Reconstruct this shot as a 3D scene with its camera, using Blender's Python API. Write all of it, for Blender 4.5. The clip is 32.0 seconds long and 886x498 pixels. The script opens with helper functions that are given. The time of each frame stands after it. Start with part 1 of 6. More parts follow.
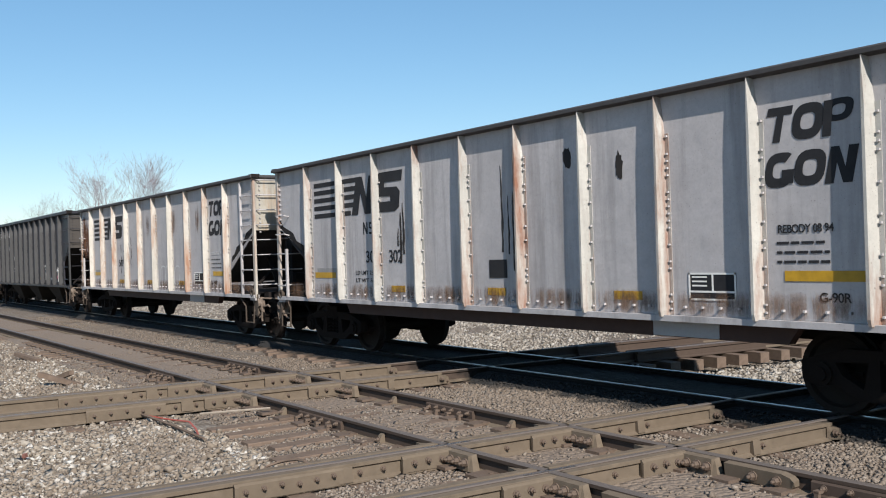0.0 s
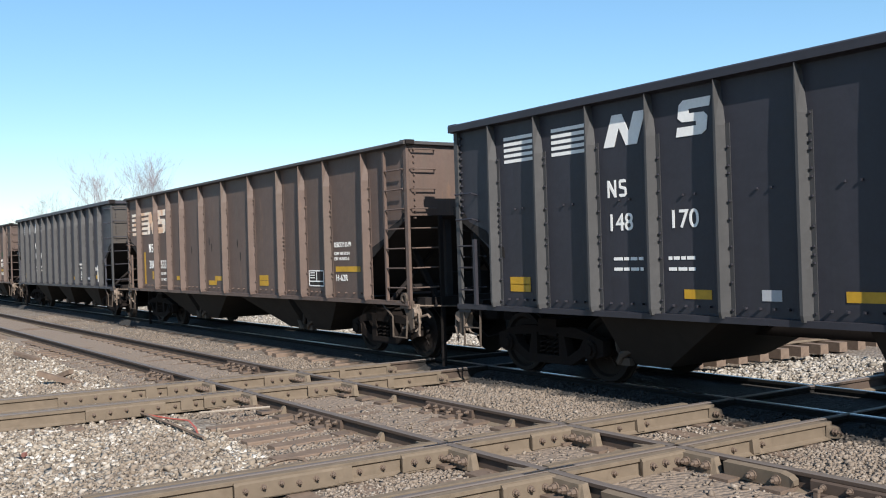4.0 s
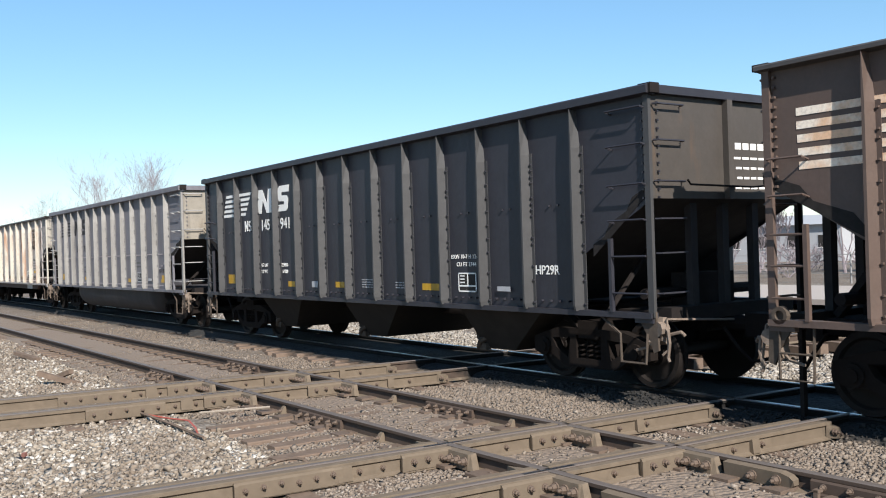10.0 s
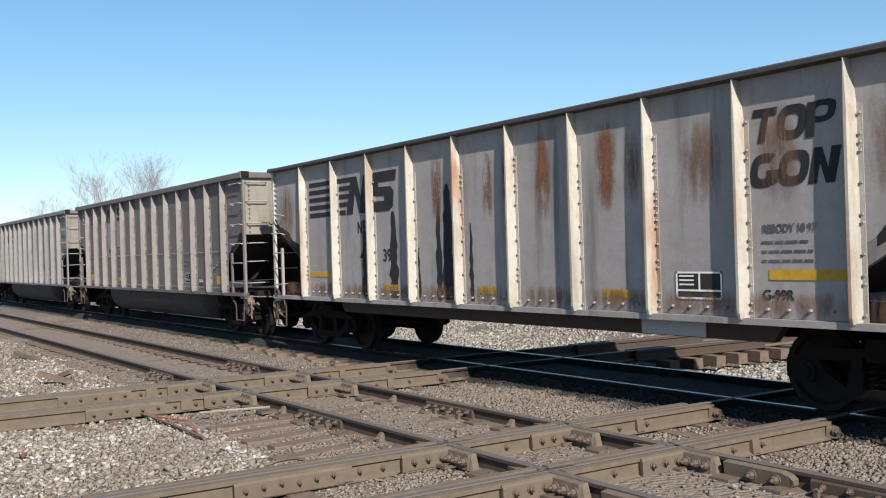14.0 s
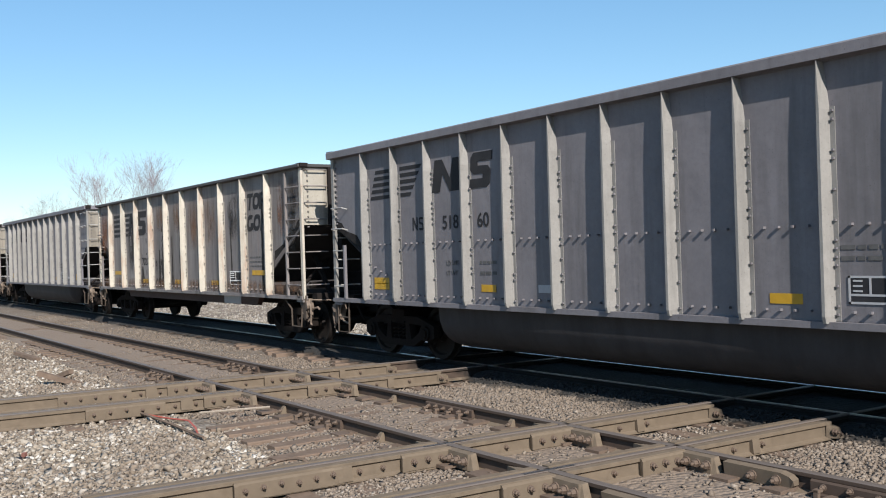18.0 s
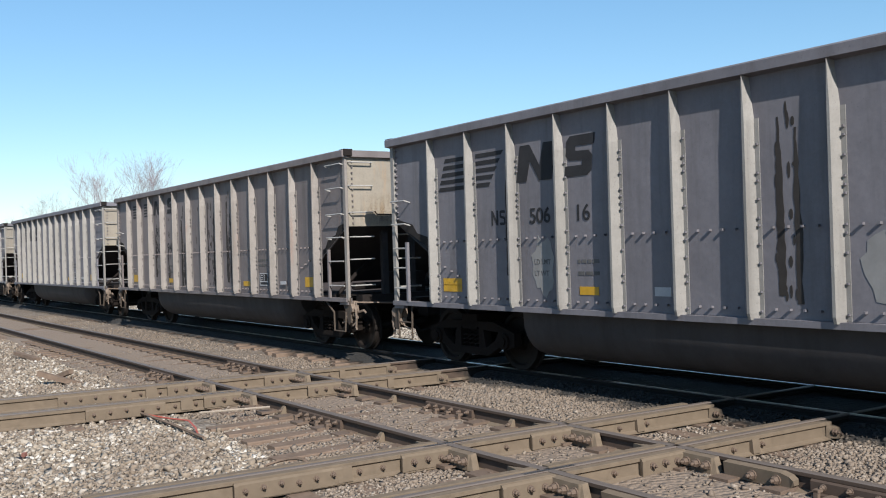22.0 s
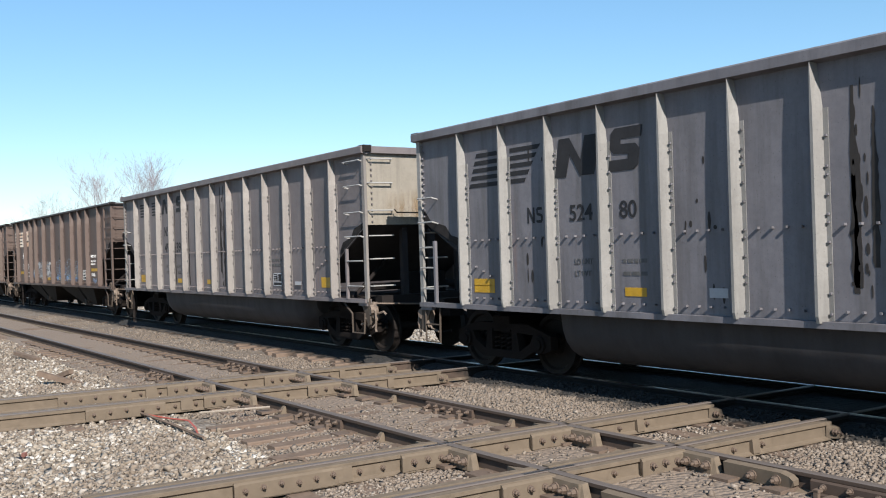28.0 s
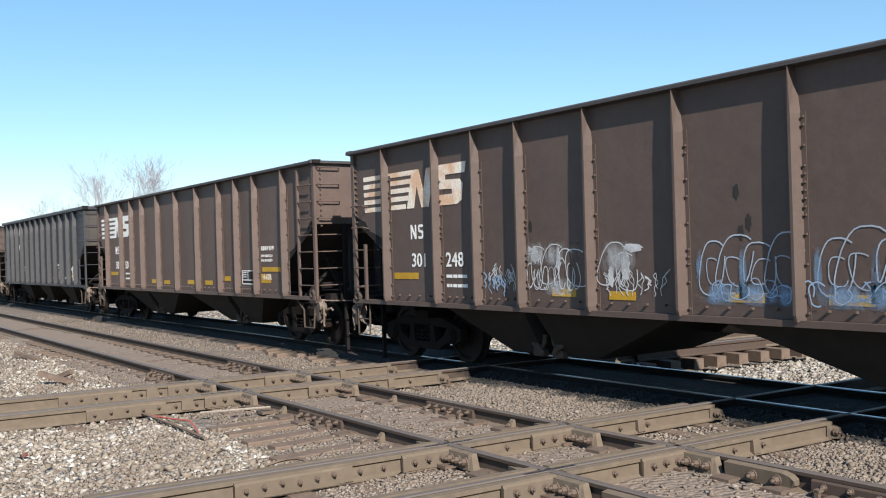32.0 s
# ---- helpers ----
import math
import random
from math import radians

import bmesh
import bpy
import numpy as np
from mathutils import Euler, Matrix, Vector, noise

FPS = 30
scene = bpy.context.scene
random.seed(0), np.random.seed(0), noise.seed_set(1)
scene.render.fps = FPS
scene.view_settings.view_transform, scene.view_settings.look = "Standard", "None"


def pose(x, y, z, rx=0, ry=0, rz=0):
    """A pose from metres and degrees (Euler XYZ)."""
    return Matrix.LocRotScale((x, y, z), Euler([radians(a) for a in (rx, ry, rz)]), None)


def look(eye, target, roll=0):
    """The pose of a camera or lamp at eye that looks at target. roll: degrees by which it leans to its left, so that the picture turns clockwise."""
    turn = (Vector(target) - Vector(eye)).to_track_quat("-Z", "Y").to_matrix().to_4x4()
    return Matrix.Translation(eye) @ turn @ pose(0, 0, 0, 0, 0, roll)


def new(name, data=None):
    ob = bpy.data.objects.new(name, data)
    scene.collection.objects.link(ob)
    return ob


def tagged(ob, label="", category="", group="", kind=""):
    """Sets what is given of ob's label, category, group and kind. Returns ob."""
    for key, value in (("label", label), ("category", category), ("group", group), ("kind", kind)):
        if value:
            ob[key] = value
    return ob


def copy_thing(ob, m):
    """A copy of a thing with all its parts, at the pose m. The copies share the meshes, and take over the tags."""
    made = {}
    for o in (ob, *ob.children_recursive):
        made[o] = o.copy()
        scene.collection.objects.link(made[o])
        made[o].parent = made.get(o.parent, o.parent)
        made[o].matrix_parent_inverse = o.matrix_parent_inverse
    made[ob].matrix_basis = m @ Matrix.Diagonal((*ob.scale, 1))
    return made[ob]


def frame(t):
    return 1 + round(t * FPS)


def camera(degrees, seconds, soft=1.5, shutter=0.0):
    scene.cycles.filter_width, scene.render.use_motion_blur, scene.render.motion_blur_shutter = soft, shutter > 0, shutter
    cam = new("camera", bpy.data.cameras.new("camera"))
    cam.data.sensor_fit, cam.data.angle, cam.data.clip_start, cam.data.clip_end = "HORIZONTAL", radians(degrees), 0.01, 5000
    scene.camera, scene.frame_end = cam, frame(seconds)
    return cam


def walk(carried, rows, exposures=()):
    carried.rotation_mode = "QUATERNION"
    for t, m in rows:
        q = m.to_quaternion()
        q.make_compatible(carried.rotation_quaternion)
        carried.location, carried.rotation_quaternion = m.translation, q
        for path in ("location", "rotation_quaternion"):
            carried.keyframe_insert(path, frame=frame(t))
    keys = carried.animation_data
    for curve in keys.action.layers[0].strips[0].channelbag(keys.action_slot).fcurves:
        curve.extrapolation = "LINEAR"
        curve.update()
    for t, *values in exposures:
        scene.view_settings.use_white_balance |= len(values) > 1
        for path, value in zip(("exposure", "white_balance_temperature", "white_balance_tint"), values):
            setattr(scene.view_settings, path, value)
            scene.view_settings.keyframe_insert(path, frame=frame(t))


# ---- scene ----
cam = camera(50.32, 32.0, soft=1.1)

EYE = (0.0, 0.073, 1.912)


def aim(pan, tilt, roll, ahead=(0.0, 0.0, 0.0)):
    """Camera pose: pan in degrees from straight across the tracks, negative to the left; ahead: metres off its stand."""
    p, t = radians(pan), radians(tilt)
    way = Vector((math.sin(p) * math.cos(t), math.cos(p) * math.cos(t), math.sin(t)))
    eye = Vector(EYE) + Vector(ahead)
    return look(eye, eye + way * 10, roll)


def sway(k, pan, tilt, roll, ahead):
    """Part k of the way from rest to the far point of a short lurch of the camera."""
    at = lambda a, b: a + (b - a) * k
    return aim(at(-55.05, pan), at(0.027, tilt), at(-1.86, roll), [k * a for a in ahead])


LURCH = (-55.40, -0.285, -1.114, (-0.596, 0.233, 0.003))
NUDGE = (-55.312, -0.133, -2.285, (-0.354, 0.123, 0.027))
REST = aim(-55.044, 0.024, -1.86)
walk(cam, [(0.0, aim(-55.07, 0.09, -1.86)), (1.5, aim(-55.10, 0.07, -1.86)), (2.2, aim(-55.05, 0.03, -1.86)), (2.45, aim(-55.05, 0.03, -1.86)),
           (2.6, sway(0.18, *LURCH)), (2.8, sway(0.5, *LURCH)), (2.95, sway(0.95, *LURCH)), (3.0, sway(1.0, *LURCH)), (3.1, sway(0.95, *LURCH)), (3.25, sway(0.3, *LURCH)), (3.4, sway(0.03, *LURCH)), (3.5, REST),
           (5.5, REST), (8.3, REST), (8.4, sway(0.2, *NUDGE)), (8.5, sway(1.0, *NUDGE)), (8.6, sway(0.3, *NUDGE)), (8.75, REST), (28.0, REST), (30.0, REST), (32.0, aim(-55.08, 0.03, -1.86))],
     exposures=[(0.0, 0.31), (2.0, 0.31), (3.4, 0.66), (11.0, 0.66), (13.0, 0.50), (14.5, 0.45), (18.0, 0.50), (22.0, 0.53), (26.0, 0.58), (30.0, 0.66), (32.0, 0.66)])

# ---- light ----
SUN = Vector((1.1, -0.34, 0.85)).normalized()
world = bpy.data.worlds.new("clear_sky")
scene.world = world
world.use_nodes = True
wn = world.node_tree
sky = wn.nodes.new("ShaderNodeTexSky")
sky.sky_type, sky.sun_disc = "NISHITA", False
sky.sun_elevation = math.asin(SUN.z)
sky.sun_rotation = math.atan2(SUN.x, SUN.y)
sky.altitude, sky.air_density, sky.dust_density, sky.ozone_density = 100, 1.0, 0.15, 4.5
hue = wn.nodes.new("ShaderNodeHueSaturation")
hue.inputs["Hue"].default_value = 0.494
hue.inputs["Saturation"].default_value = 1.2
flat_sky = wn.nodes.new("ShaderNodeGamma")
flat_sky.inputs["Gamma"].default_value = 0.78
wn.links.new(sky.outputs[0], flat_sky.inputs["Color"])
wn.links.new(flat_sky.outputs[0], hue.inputs["Color"])
wn.links.new(hue.outputs[0], wn.nodes["Background"].inputs[0])
wn.nodes["Background"].inputs[1].default_value = 0.153
sun = new("sun", bpy.data.lights.new("sun", "SUN"))
sun.data.energy, sun.data.angle, sun.data.color = 5.4, radians(0.53), (1.0, 0.95, 0.885)
sun.matrix_world = look(SUN * 60, (0, 0, 0))

# ---- plan ----
GAUGE = 1.505
NEAR_RAIL = 9.466          # near rail of the train's track
TRAIN_Y = NEAR_RAIL + GAUGE / 2
FRONT_RAIL = 5.40          # near rail of the empty front track
X1_SLOPE, X1_AT = 1 / 9.335, -123.85 / 9.335   # right rail of the farther crossing track: x = X1_AT + X1_SLOPE * y
X2_SLOPE, X2_AT = 1 / 15.348, -99.76 / 15.348
GROUND = -0.21


def cross_x(track, y):
    return (X1_AT + X1_SLOPE * y) if track == 1 else (X2_AT + X2_SLOPE * y)


# ---- materials ----
def material(name, build):
    m = bpy.data.materials.new(name)
    m.use_nodes = True
    build(m.node_tree, m.node_tree.nodes["Principled BSDF"])
    return m


def node(nt, kind, **sets):
    n = nt.nodes.new("ShaderNode" + kind)
    for key, value in sets.items():
        if key in n.inputs:
            n.inputs[key].default_value = value
    return n


def coords(nt, scale=(1, 1, 1), space="Object"):
    c, m = nt.nodes.new("ShaderNodeTexCoord"), nt.nodes.new("ShaderNodeMapping")
    m.inputs["Scale"].default_value = scale
    nt.links.new(c.outputs[space], m.inputs["Vector"])
    return m.outputs[0]


def noise_at(nt, vec, scale, detail=4, rough=0.6):
    n = node(nt, "TexNoise", Scale=scale, Detail=detail, Roughness=rough)
    nt.links.new(vec, n.inputs["Vector"])
    return n.outputs["Fac"]


def ramp(nt, fac, stops):
    r = nt.nodes.new("ShaderNodeValToRGB")
    els = r.color_ramp.elements
    while len(els) < len(stops):
        els.new(0.5)
    for e, (p, c) in zip(els, stops):
        e.position = p
        e.color = (*c, 1) if len(c) == 3 else c
    nt.links.new(fac, r.inputs["Fac"])
    return r.outputs["Color"]


def grey(v):
    return (v, v, v)


def mix(nt, fac, a, b, blend="MIX"):
    m = nt.nodes.new("ShaderNodeMix")
    m.data_type, m.blend_type = "RGBA", blend
    for sock, value in ((m.inputs["Factor"], fac), (m.inputs["A"], a), (m.inputs["B"], b)):
        if hasattr(value, "is_linked"):
            nt.links.new(value, sock)
        elif isinstance(value, (int, float)):
            sock.default_value = value
        else:
            sock.default_value = (*value, 1)
    return m.outputs["Result"]


def bump(nt, bsdf, height, strength=0.3, distance=0.01):
    b = node(nt, "Bump", Strength=strength, Distance=distance)
    nt.links.new(height, b.inputs["Height"])
    nt.links.new(b.outputs[0], bsdf.inputs["Normal"])


def train_shade(nt, c):
    """Shade below the coal trains painted along their track, with a ragged edge."""
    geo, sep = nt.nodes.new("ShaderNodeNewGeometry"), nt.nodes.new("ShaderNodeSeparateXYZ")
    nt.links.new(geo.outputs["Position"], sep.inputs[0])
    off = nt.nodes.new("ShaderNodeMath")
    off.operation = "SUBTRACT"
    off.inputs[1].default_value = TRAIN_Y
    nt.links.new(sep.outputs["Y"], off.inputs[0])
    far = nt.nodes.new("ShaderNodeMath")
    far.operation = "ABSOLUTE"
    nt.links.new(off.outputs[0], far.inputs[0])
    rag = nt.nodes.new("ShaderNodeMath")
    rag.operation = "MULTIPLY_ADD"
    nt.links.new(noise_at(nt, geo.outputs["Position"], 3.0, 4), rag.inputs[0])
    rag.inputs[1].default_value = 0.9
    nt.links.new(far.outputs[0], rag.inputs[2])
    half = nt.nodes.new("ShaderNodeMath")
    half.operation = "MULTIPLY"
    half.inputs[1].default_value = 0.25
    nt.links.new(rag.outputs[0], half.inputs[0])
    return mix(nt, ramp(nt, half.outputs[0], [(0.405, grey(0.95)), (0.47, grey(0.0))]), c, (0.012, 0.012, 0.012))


def track_dust(nt, c):
    """Tan dirt that has settled along the empty front track, with a ragged edge."""
    geo, sep = nt.nodes.new("ShaderNodeNewGeometry"), nt.nodes.new("ShaderNodeSeparateXYZ")
    nt.links.new(geo.outputs["Position"], sep.inputs[0])

    def op(kind, a, b):
        n = nt.nodes.new("ShaderNodeMath")
        n.operation = kind
        for sock, v in zip(n.inputs, (a, b)):
            if isinstance(v, (int, float)):
                sock.default_value = v
            else:
                nt.links.new(v, sock)
        return n.outputs[0]

    far = op("ABSOLUTE", op("SUBTRACT", sep.outputs["Y"], FRONT_RAIL + GAUGE / 2 - 0.1), 0.0)
    edge = op("MULTIPLY", op("ADD", far, op("MULTIPLY", noise_at(nt, geo.outputs["Position"], 1.6, 5, 0.65), 1.6)), 0.25)
    fine = noise_at(nt, geo.outputs["Position"], 30.0, 5, 0.7)
    dirt = mix(nt, ramp(nt, fine, [(0.35, grey(0.0)), (0.7, grey(1.0))]), (0.215, 0.165, 0.125), (0.150, 0.112, 0.084))
    return mix(nt, ramp(nt, edge, [(0.46, grey(0.92)), (0.60, grey(0.0))]), c, dirt)


def paint(name, base, rust=0.35, rust_color=(0.20, 0.075, 0.03), grime=0.5, grime_color=(0.05, 0.045, 0.04), seed=0.0, rough=0.6, streak=0.5):
    """Weathered car paint: faded tone, vertical streaks of rust and soot, grain."""
    def build(nt, b):
        vec = coords(nt)
        shift = nt.nodes.new("ShaderNodeVectorMath")
        info, spread = nt.nodes.new("ShaderNodeObjectInfo"), nt.nodes.new("ShaderNodeVectorMath")
        spread.operation = "MULTIPLY_ADD"
        nt.links.new(info.outputs["Random"], spread.inputs[0])
        spread.inputs[1].default_value = (37.0, 23.0, 11.0)
        spread.inputs[2].default_value = (seed * 7.3, seed * 3.1, seed * 1.7)
        nt.links.new(vec, shift.inputs[0])
        nt.links.new(spread.outputs[0], shift.inputs[1])
        vec = shift.outputs[0]
        tall = nt.nodes.new("ShaderNodeMapping")
        tall.inputs["Scale"].default_value = (3.2, 3.2, 0.28)
        nt.links.new(vec, tall.inputs["Vector"])
        fade = noise_at(nt, vec, 0.55, 3)
        grain = noise_at(nt, vec, 26, 4)
        c = mix(nt, ramp(nt, fade, [(0.3, grey(0.0)), (0.75, grey(1.0))]), base, tuple(v * 0.78 for v in base))
        c = mix(nt, ramp(nt, grain, [(0.35, grey(0.0)), (0.8, grey(0.35))]), c, tuple(v * 0.6 for v in base))
        soot = noise_at(nt, tall.outputs[0], 0.9, 5, 0.65)
        c = mix(nt, ramp(nt, soot, [(0.54 - 0.12 * grime, grey(0.0)), (0.74, grey(streak))]), c, grime_color)
        tall2 = nt.nodes.new("ShaderNodeMapping")
        tall2.inputs["Scale"].default_value = (2.1, 2.1, 0.34)
        tall2.inputs["Location"].default_value = (4.0 + seed, 9.0, 2.0)
        nt.links.new(vec, tall2.inputs["Vector"])
        r = noise_at(nt, tall2.outputs[0], 1.2, 6, 0.7)
        c = mix(nt, ramp(nt, r, [(0.68 - 0.26 * rust, grey(0.0)), (0.82 - 0.20 * rust, grey(min(1.0, 0.35 + rust)))]), c, rust_color)
        c = mix(nt, ramp(nt, noise_at(nt, vec, 4.5, 5, 0.7), [(0.42, grey(0.0)), (0.62, grey(0.20))]), c, tuple(v * 0.5 for v in base))
        fine = nt.nodes.new("ShaderNodeMapping")
        fine.inputs["Scale"].default_value = (16, 16, 0.7)
        nt.links.new(vec, fine.inputs["Vector"])
        c = mix(nt, ramp(nt, noise_at(nt, fine.outputs[0], 1.0, 4, 0.7), [(0.58, grey(0.0)), (0.78, grey(0.30))]), c, tuple(v * 0.45 for v in base))
        c = mix(nt, ramp(nt, noise_at(nt, vec, 60, 2), [(0.66, grey(0.0)), (0.72, grey(0.6))]), c, grime_color)
        nt.links.new(c, b.inputs["Base Color"])
        b.inputs["Roughness"].default_value = rough
        b.inputs["Specular IOR Level"].default_value = 0.35
        bump(nt, b, noise_at(nt, vec, 1.8, 3), 0.5, 0.03)
    return material(name, build)


def plain(name, base, rough=0.7, metal=0.0, grain=18.0, dark=0.55, amount=0.6, relief=0.2, depth=0.006, low=0.35, spec=0.4, coal=False):
    def build(nt, b):
        vec = coords(nt)
        n1, n2 = noise_at(nt, vec, grain, 5), noise_at(nt, vec, grain / 9, 3)
        c = mix(nt, ramp(nt, n1, [(low, grey(0.0)), (0.75, grey(amount))]), base, tuple(v * dark for v in base))
        c = mix(nt, ramp(nt, n2, [(0.4, grey(0.0)), (0.7, grey(amount))]), c, tuple(v * (dark + 0.15) for v in base))
        # coal lays the painted shade strip over the base colour
        nt.links.new(train_shade(nt, c) if coal else c, b.inputs["Base Color"])
        b.inputs["Roughness"].default_value, b.inputs["Metallic"].default_value = rough, metal
        b.inputs["Specular IOR Level"].default_value = spec
        bump(nt, b, n1, relief, depth)
    return material(name, build)


def stain(name, color, strength, grain=1.0, across="X"):
    """A soft-edged stain with ragged vertical grain, for thin layers on the car sides."""
    def build(nt, b):
        tc, sep = nt.nodes.new("ShaderNodeTexCoord"), nt.nodes.new("ShaderNodeSeparateXYZ")
        nt.links.new(tc.outputs["Generated"], sep.inputs[0])

        def op(kind, a, c=None):
            n = nt.nodes.new("ShaderNodeMath")
            n.operation = kind
            for sock, v in zip(n.inputs, (a, c)):
                if v is None:
                    continue
                if isinstance(v, (int, float)):
                    sock.default_value = v
                else:
                    nt.links.new(v, sock)
            return n.outputs[0]

        def dome(c):
            u = op("ABSOLUTE", op("SUBTRACT", op("MULTIPLY", c, 2.0), 1.0))
            return op("SUBTRACT", 1.0, op("POWER", u, 1.7))

        body = op("MULTIPLY", dome(sep.outputs[across]), dome(sep.outputs["Z"]))
        n1 = noise_at(nt, coords(nt, (9.0 * grain, 9.0, 1.6)), 1.0, 5, 0.65)
        n2 = noise_at(nt, coords(nt, (1, 1, 1)), 22.0, 3, 0.6)
        streaks = op("ADD", op("MULTIPLY", n1, 3.4), op("SUBTRACT", op("MULTIPLY", n2, 0.8), 1.55))
        mask = op("MULTIPLY", op("POWER", body, 1.3), streaks)
        alpha = ramp(nt, mask, [(0.05, grey(0.0)), (0.9, grey(strength))])
        nt.links.new(alpha, b.inputs["Alpha"])
        nt.links.new(mix(nt, n2, color, tuple(v * 0.6 for v in color)), b.inputs["Base Color"])
        b.inputs["Roughness"].default_value = 0.85
    return material(name, build)


# truck and underframe steel: the shade beneath the cars is in their base colour
M_STEEL = plain("truck_steel", (0.016, 0.0125, 0.011), 0.9, 0.0, 22, spec=0.08)
M_WHEEL = plain("wheel_steel", (0.018, 0.0145, 0.013), 0.7, 0.0, 20, spec=0.15)
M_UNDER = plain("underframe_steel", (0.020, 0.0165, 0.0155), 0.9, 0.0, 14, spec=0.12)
M_DARKSILL = plain("oxide_sill", (0.06, 0.032, 0.026), 0.75, 0.0, 9)
M_GALV = plain("dusty_iron", (0.30, 0.25, 0.20), 0.7, 0.1, 30)
# rail sides: rust brown, darkened further for the shade beneath the head
M_RAIL = plain("rail_side_rust_and_shade", (0.078, 0.056, 0.044), 0.85, 0.0, 16, 0.72, 0.5, 0.3, 0.004, spec=0.15, coal=True)
M_HEAD = plain("rail_head_polished", (0.42, 0.42, 0.43), 0.30, 1.0, 40, 0.8, 0.4, 0.05)
M_HEAD_DULL = plain("rail_head_worn", (0.125, 0.103, 0.090), 0.5, 0.0, 40, 0.75, 0.5, 0.1, spec=0.3)
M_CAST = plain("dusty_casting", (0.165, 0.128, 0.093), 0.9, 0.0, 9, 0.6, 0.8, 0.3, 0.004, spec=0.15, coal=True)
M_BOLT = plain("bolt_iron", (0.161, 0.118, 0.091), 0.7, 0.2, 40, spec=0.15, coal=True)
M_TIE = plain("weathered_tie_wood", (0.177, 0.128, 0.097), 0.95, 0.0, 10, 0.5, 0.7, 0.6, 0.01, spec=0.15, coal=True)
M_YELLOW = plain("reflector_yellow", (0.55, 0.31, 0.02), 0.5, 0.0, 9, 0.5, 0.7, 0.05)
M_WHITE_MARK = plain("stencil_white", (0.78, 0.76, 0.72), 0.6, 0.0, 30, 0.75, 0.4, 0.02)
M_GREY_MARK = plain("faded_grey_stencil", (0.36, 0.36, 0.37), 0.6, 0.0, 30, 0.8, 0.5, 0.02)
M_BLACK_MARK = plain("stencil_black", (0.022, 0.022, 0.024), 0.7, 0.0, 30, 1.5, 0.5, 0.02, spec=0.15)
M_BARK = plain("grey_bark", (0.24, 0.205, 0.215), 0.95, 0.0, 12)


def ground_build(nt, b):
    vec = coords(nt)
    cell = node(nt, "TexVoronoi", Scale=17.0, Randomness=1.0)
    nt.links.new(vec, cell.inputs["Vector"])
    big = noise_at(nt, vec, 0.35, 4)
    tone = ramp(nt, cell.outputs["Color"], [(0.1, (0.112, 0.088, 0.066)), (0.5, (0.196, 0.158, 0.122)), (0.9, (0.300, 0.268, 0.226))])
    c = mix(nt, ramp(nt, big, [(0.38, grey(0.0)), (0.55, grey(0.75))]), tone, (0.152, 0.114, 0.085))
    c = mix(nt, ramp(nt, cell.outputs["Distance"], [(0.35, grey(0.0)), (0.75, grey(0.75))]), c, (0.090, 0.070, 0.053))
    c = train_shade(nt, track_dust(nt, c))
    nt.links.new(c, b.inputs["Base Color"])
    b.inputs["Roughness"].default_value = 0.95
    inv = nt.nodes.new("ShaderNodeMath")
    inv.operation = "SUBTRACT"
    inv.inputs[0].default_value = 1.0
    nt.links.new(cell.outputs["Distance"], inv.inputs[1])
    bump(nt, b, inv.outputs[0], 0.8, 0.04)


M_GROUND = material("ballast_ground", ground_build)


def stone_paint(name, tones, dirt, dirt_from):
    def build(nt, b):
        g = nt.nodes.new("ShaderNodeNewGeometry")
        vec = coords(nt)
        c = ramp(nt, g.outputs["Random Per Island"], [(p, t) for p, t in zip((0.0, 0.3, 0.6, 0.85, 0.97), tones)])
        c = mix(nt, ramp(nt, noise_at(nt, vec, 0.5, 4), [(dirt_from, grey(0.0)), (dirt_from + 0.2, grey(0.8))]), c, dirt)
        c = mix(nt, ramp(nt, noise_at(nt, vec, 45, 3), [(0.4, grey(0.0)), (0.8, grey(0.5))]), c, tuple(v * 0.45 for v in tones[1]))
        nt.links.new(train_shade(nt, c), b.inputs["Base Color"])
        b.inputs["Roughness"].default_value = 0.85
    return material(name, build)


M_STONE = stone_paint("crushed_stone", [(0.132, 0.104, 0.079), (0.230, 0.184, 0.137), (0.298, 0.248, 0.194), (0.395, 0.350, 0.292), (0.560, 0.525, 0.475)], (0.178, 0.136, 0.101), 0.46)
M_STONE_DUSTY = stone_paint("dusty_small_stone", [(0.128, 0.099, 0.078), (0.178, 0.140, 0.108), (0.212, 0.170, 0.134), (0.250, 0.207, 0.168), (0.330, 0.288, 0.245)], (0.180, 0.140, 0.106), 0.34)
M_STONE_PALE = stone_paint("pale_fresh_stone", [(0.171, 0.147, 0.117), (0.251, 0.217, 0.179), (0.308, 0.271, 0.230), (0.354, 0.321, 0.275), (0.428, 0.396, 0.357)], (0.228, 0.194, 0.161), 0.62)


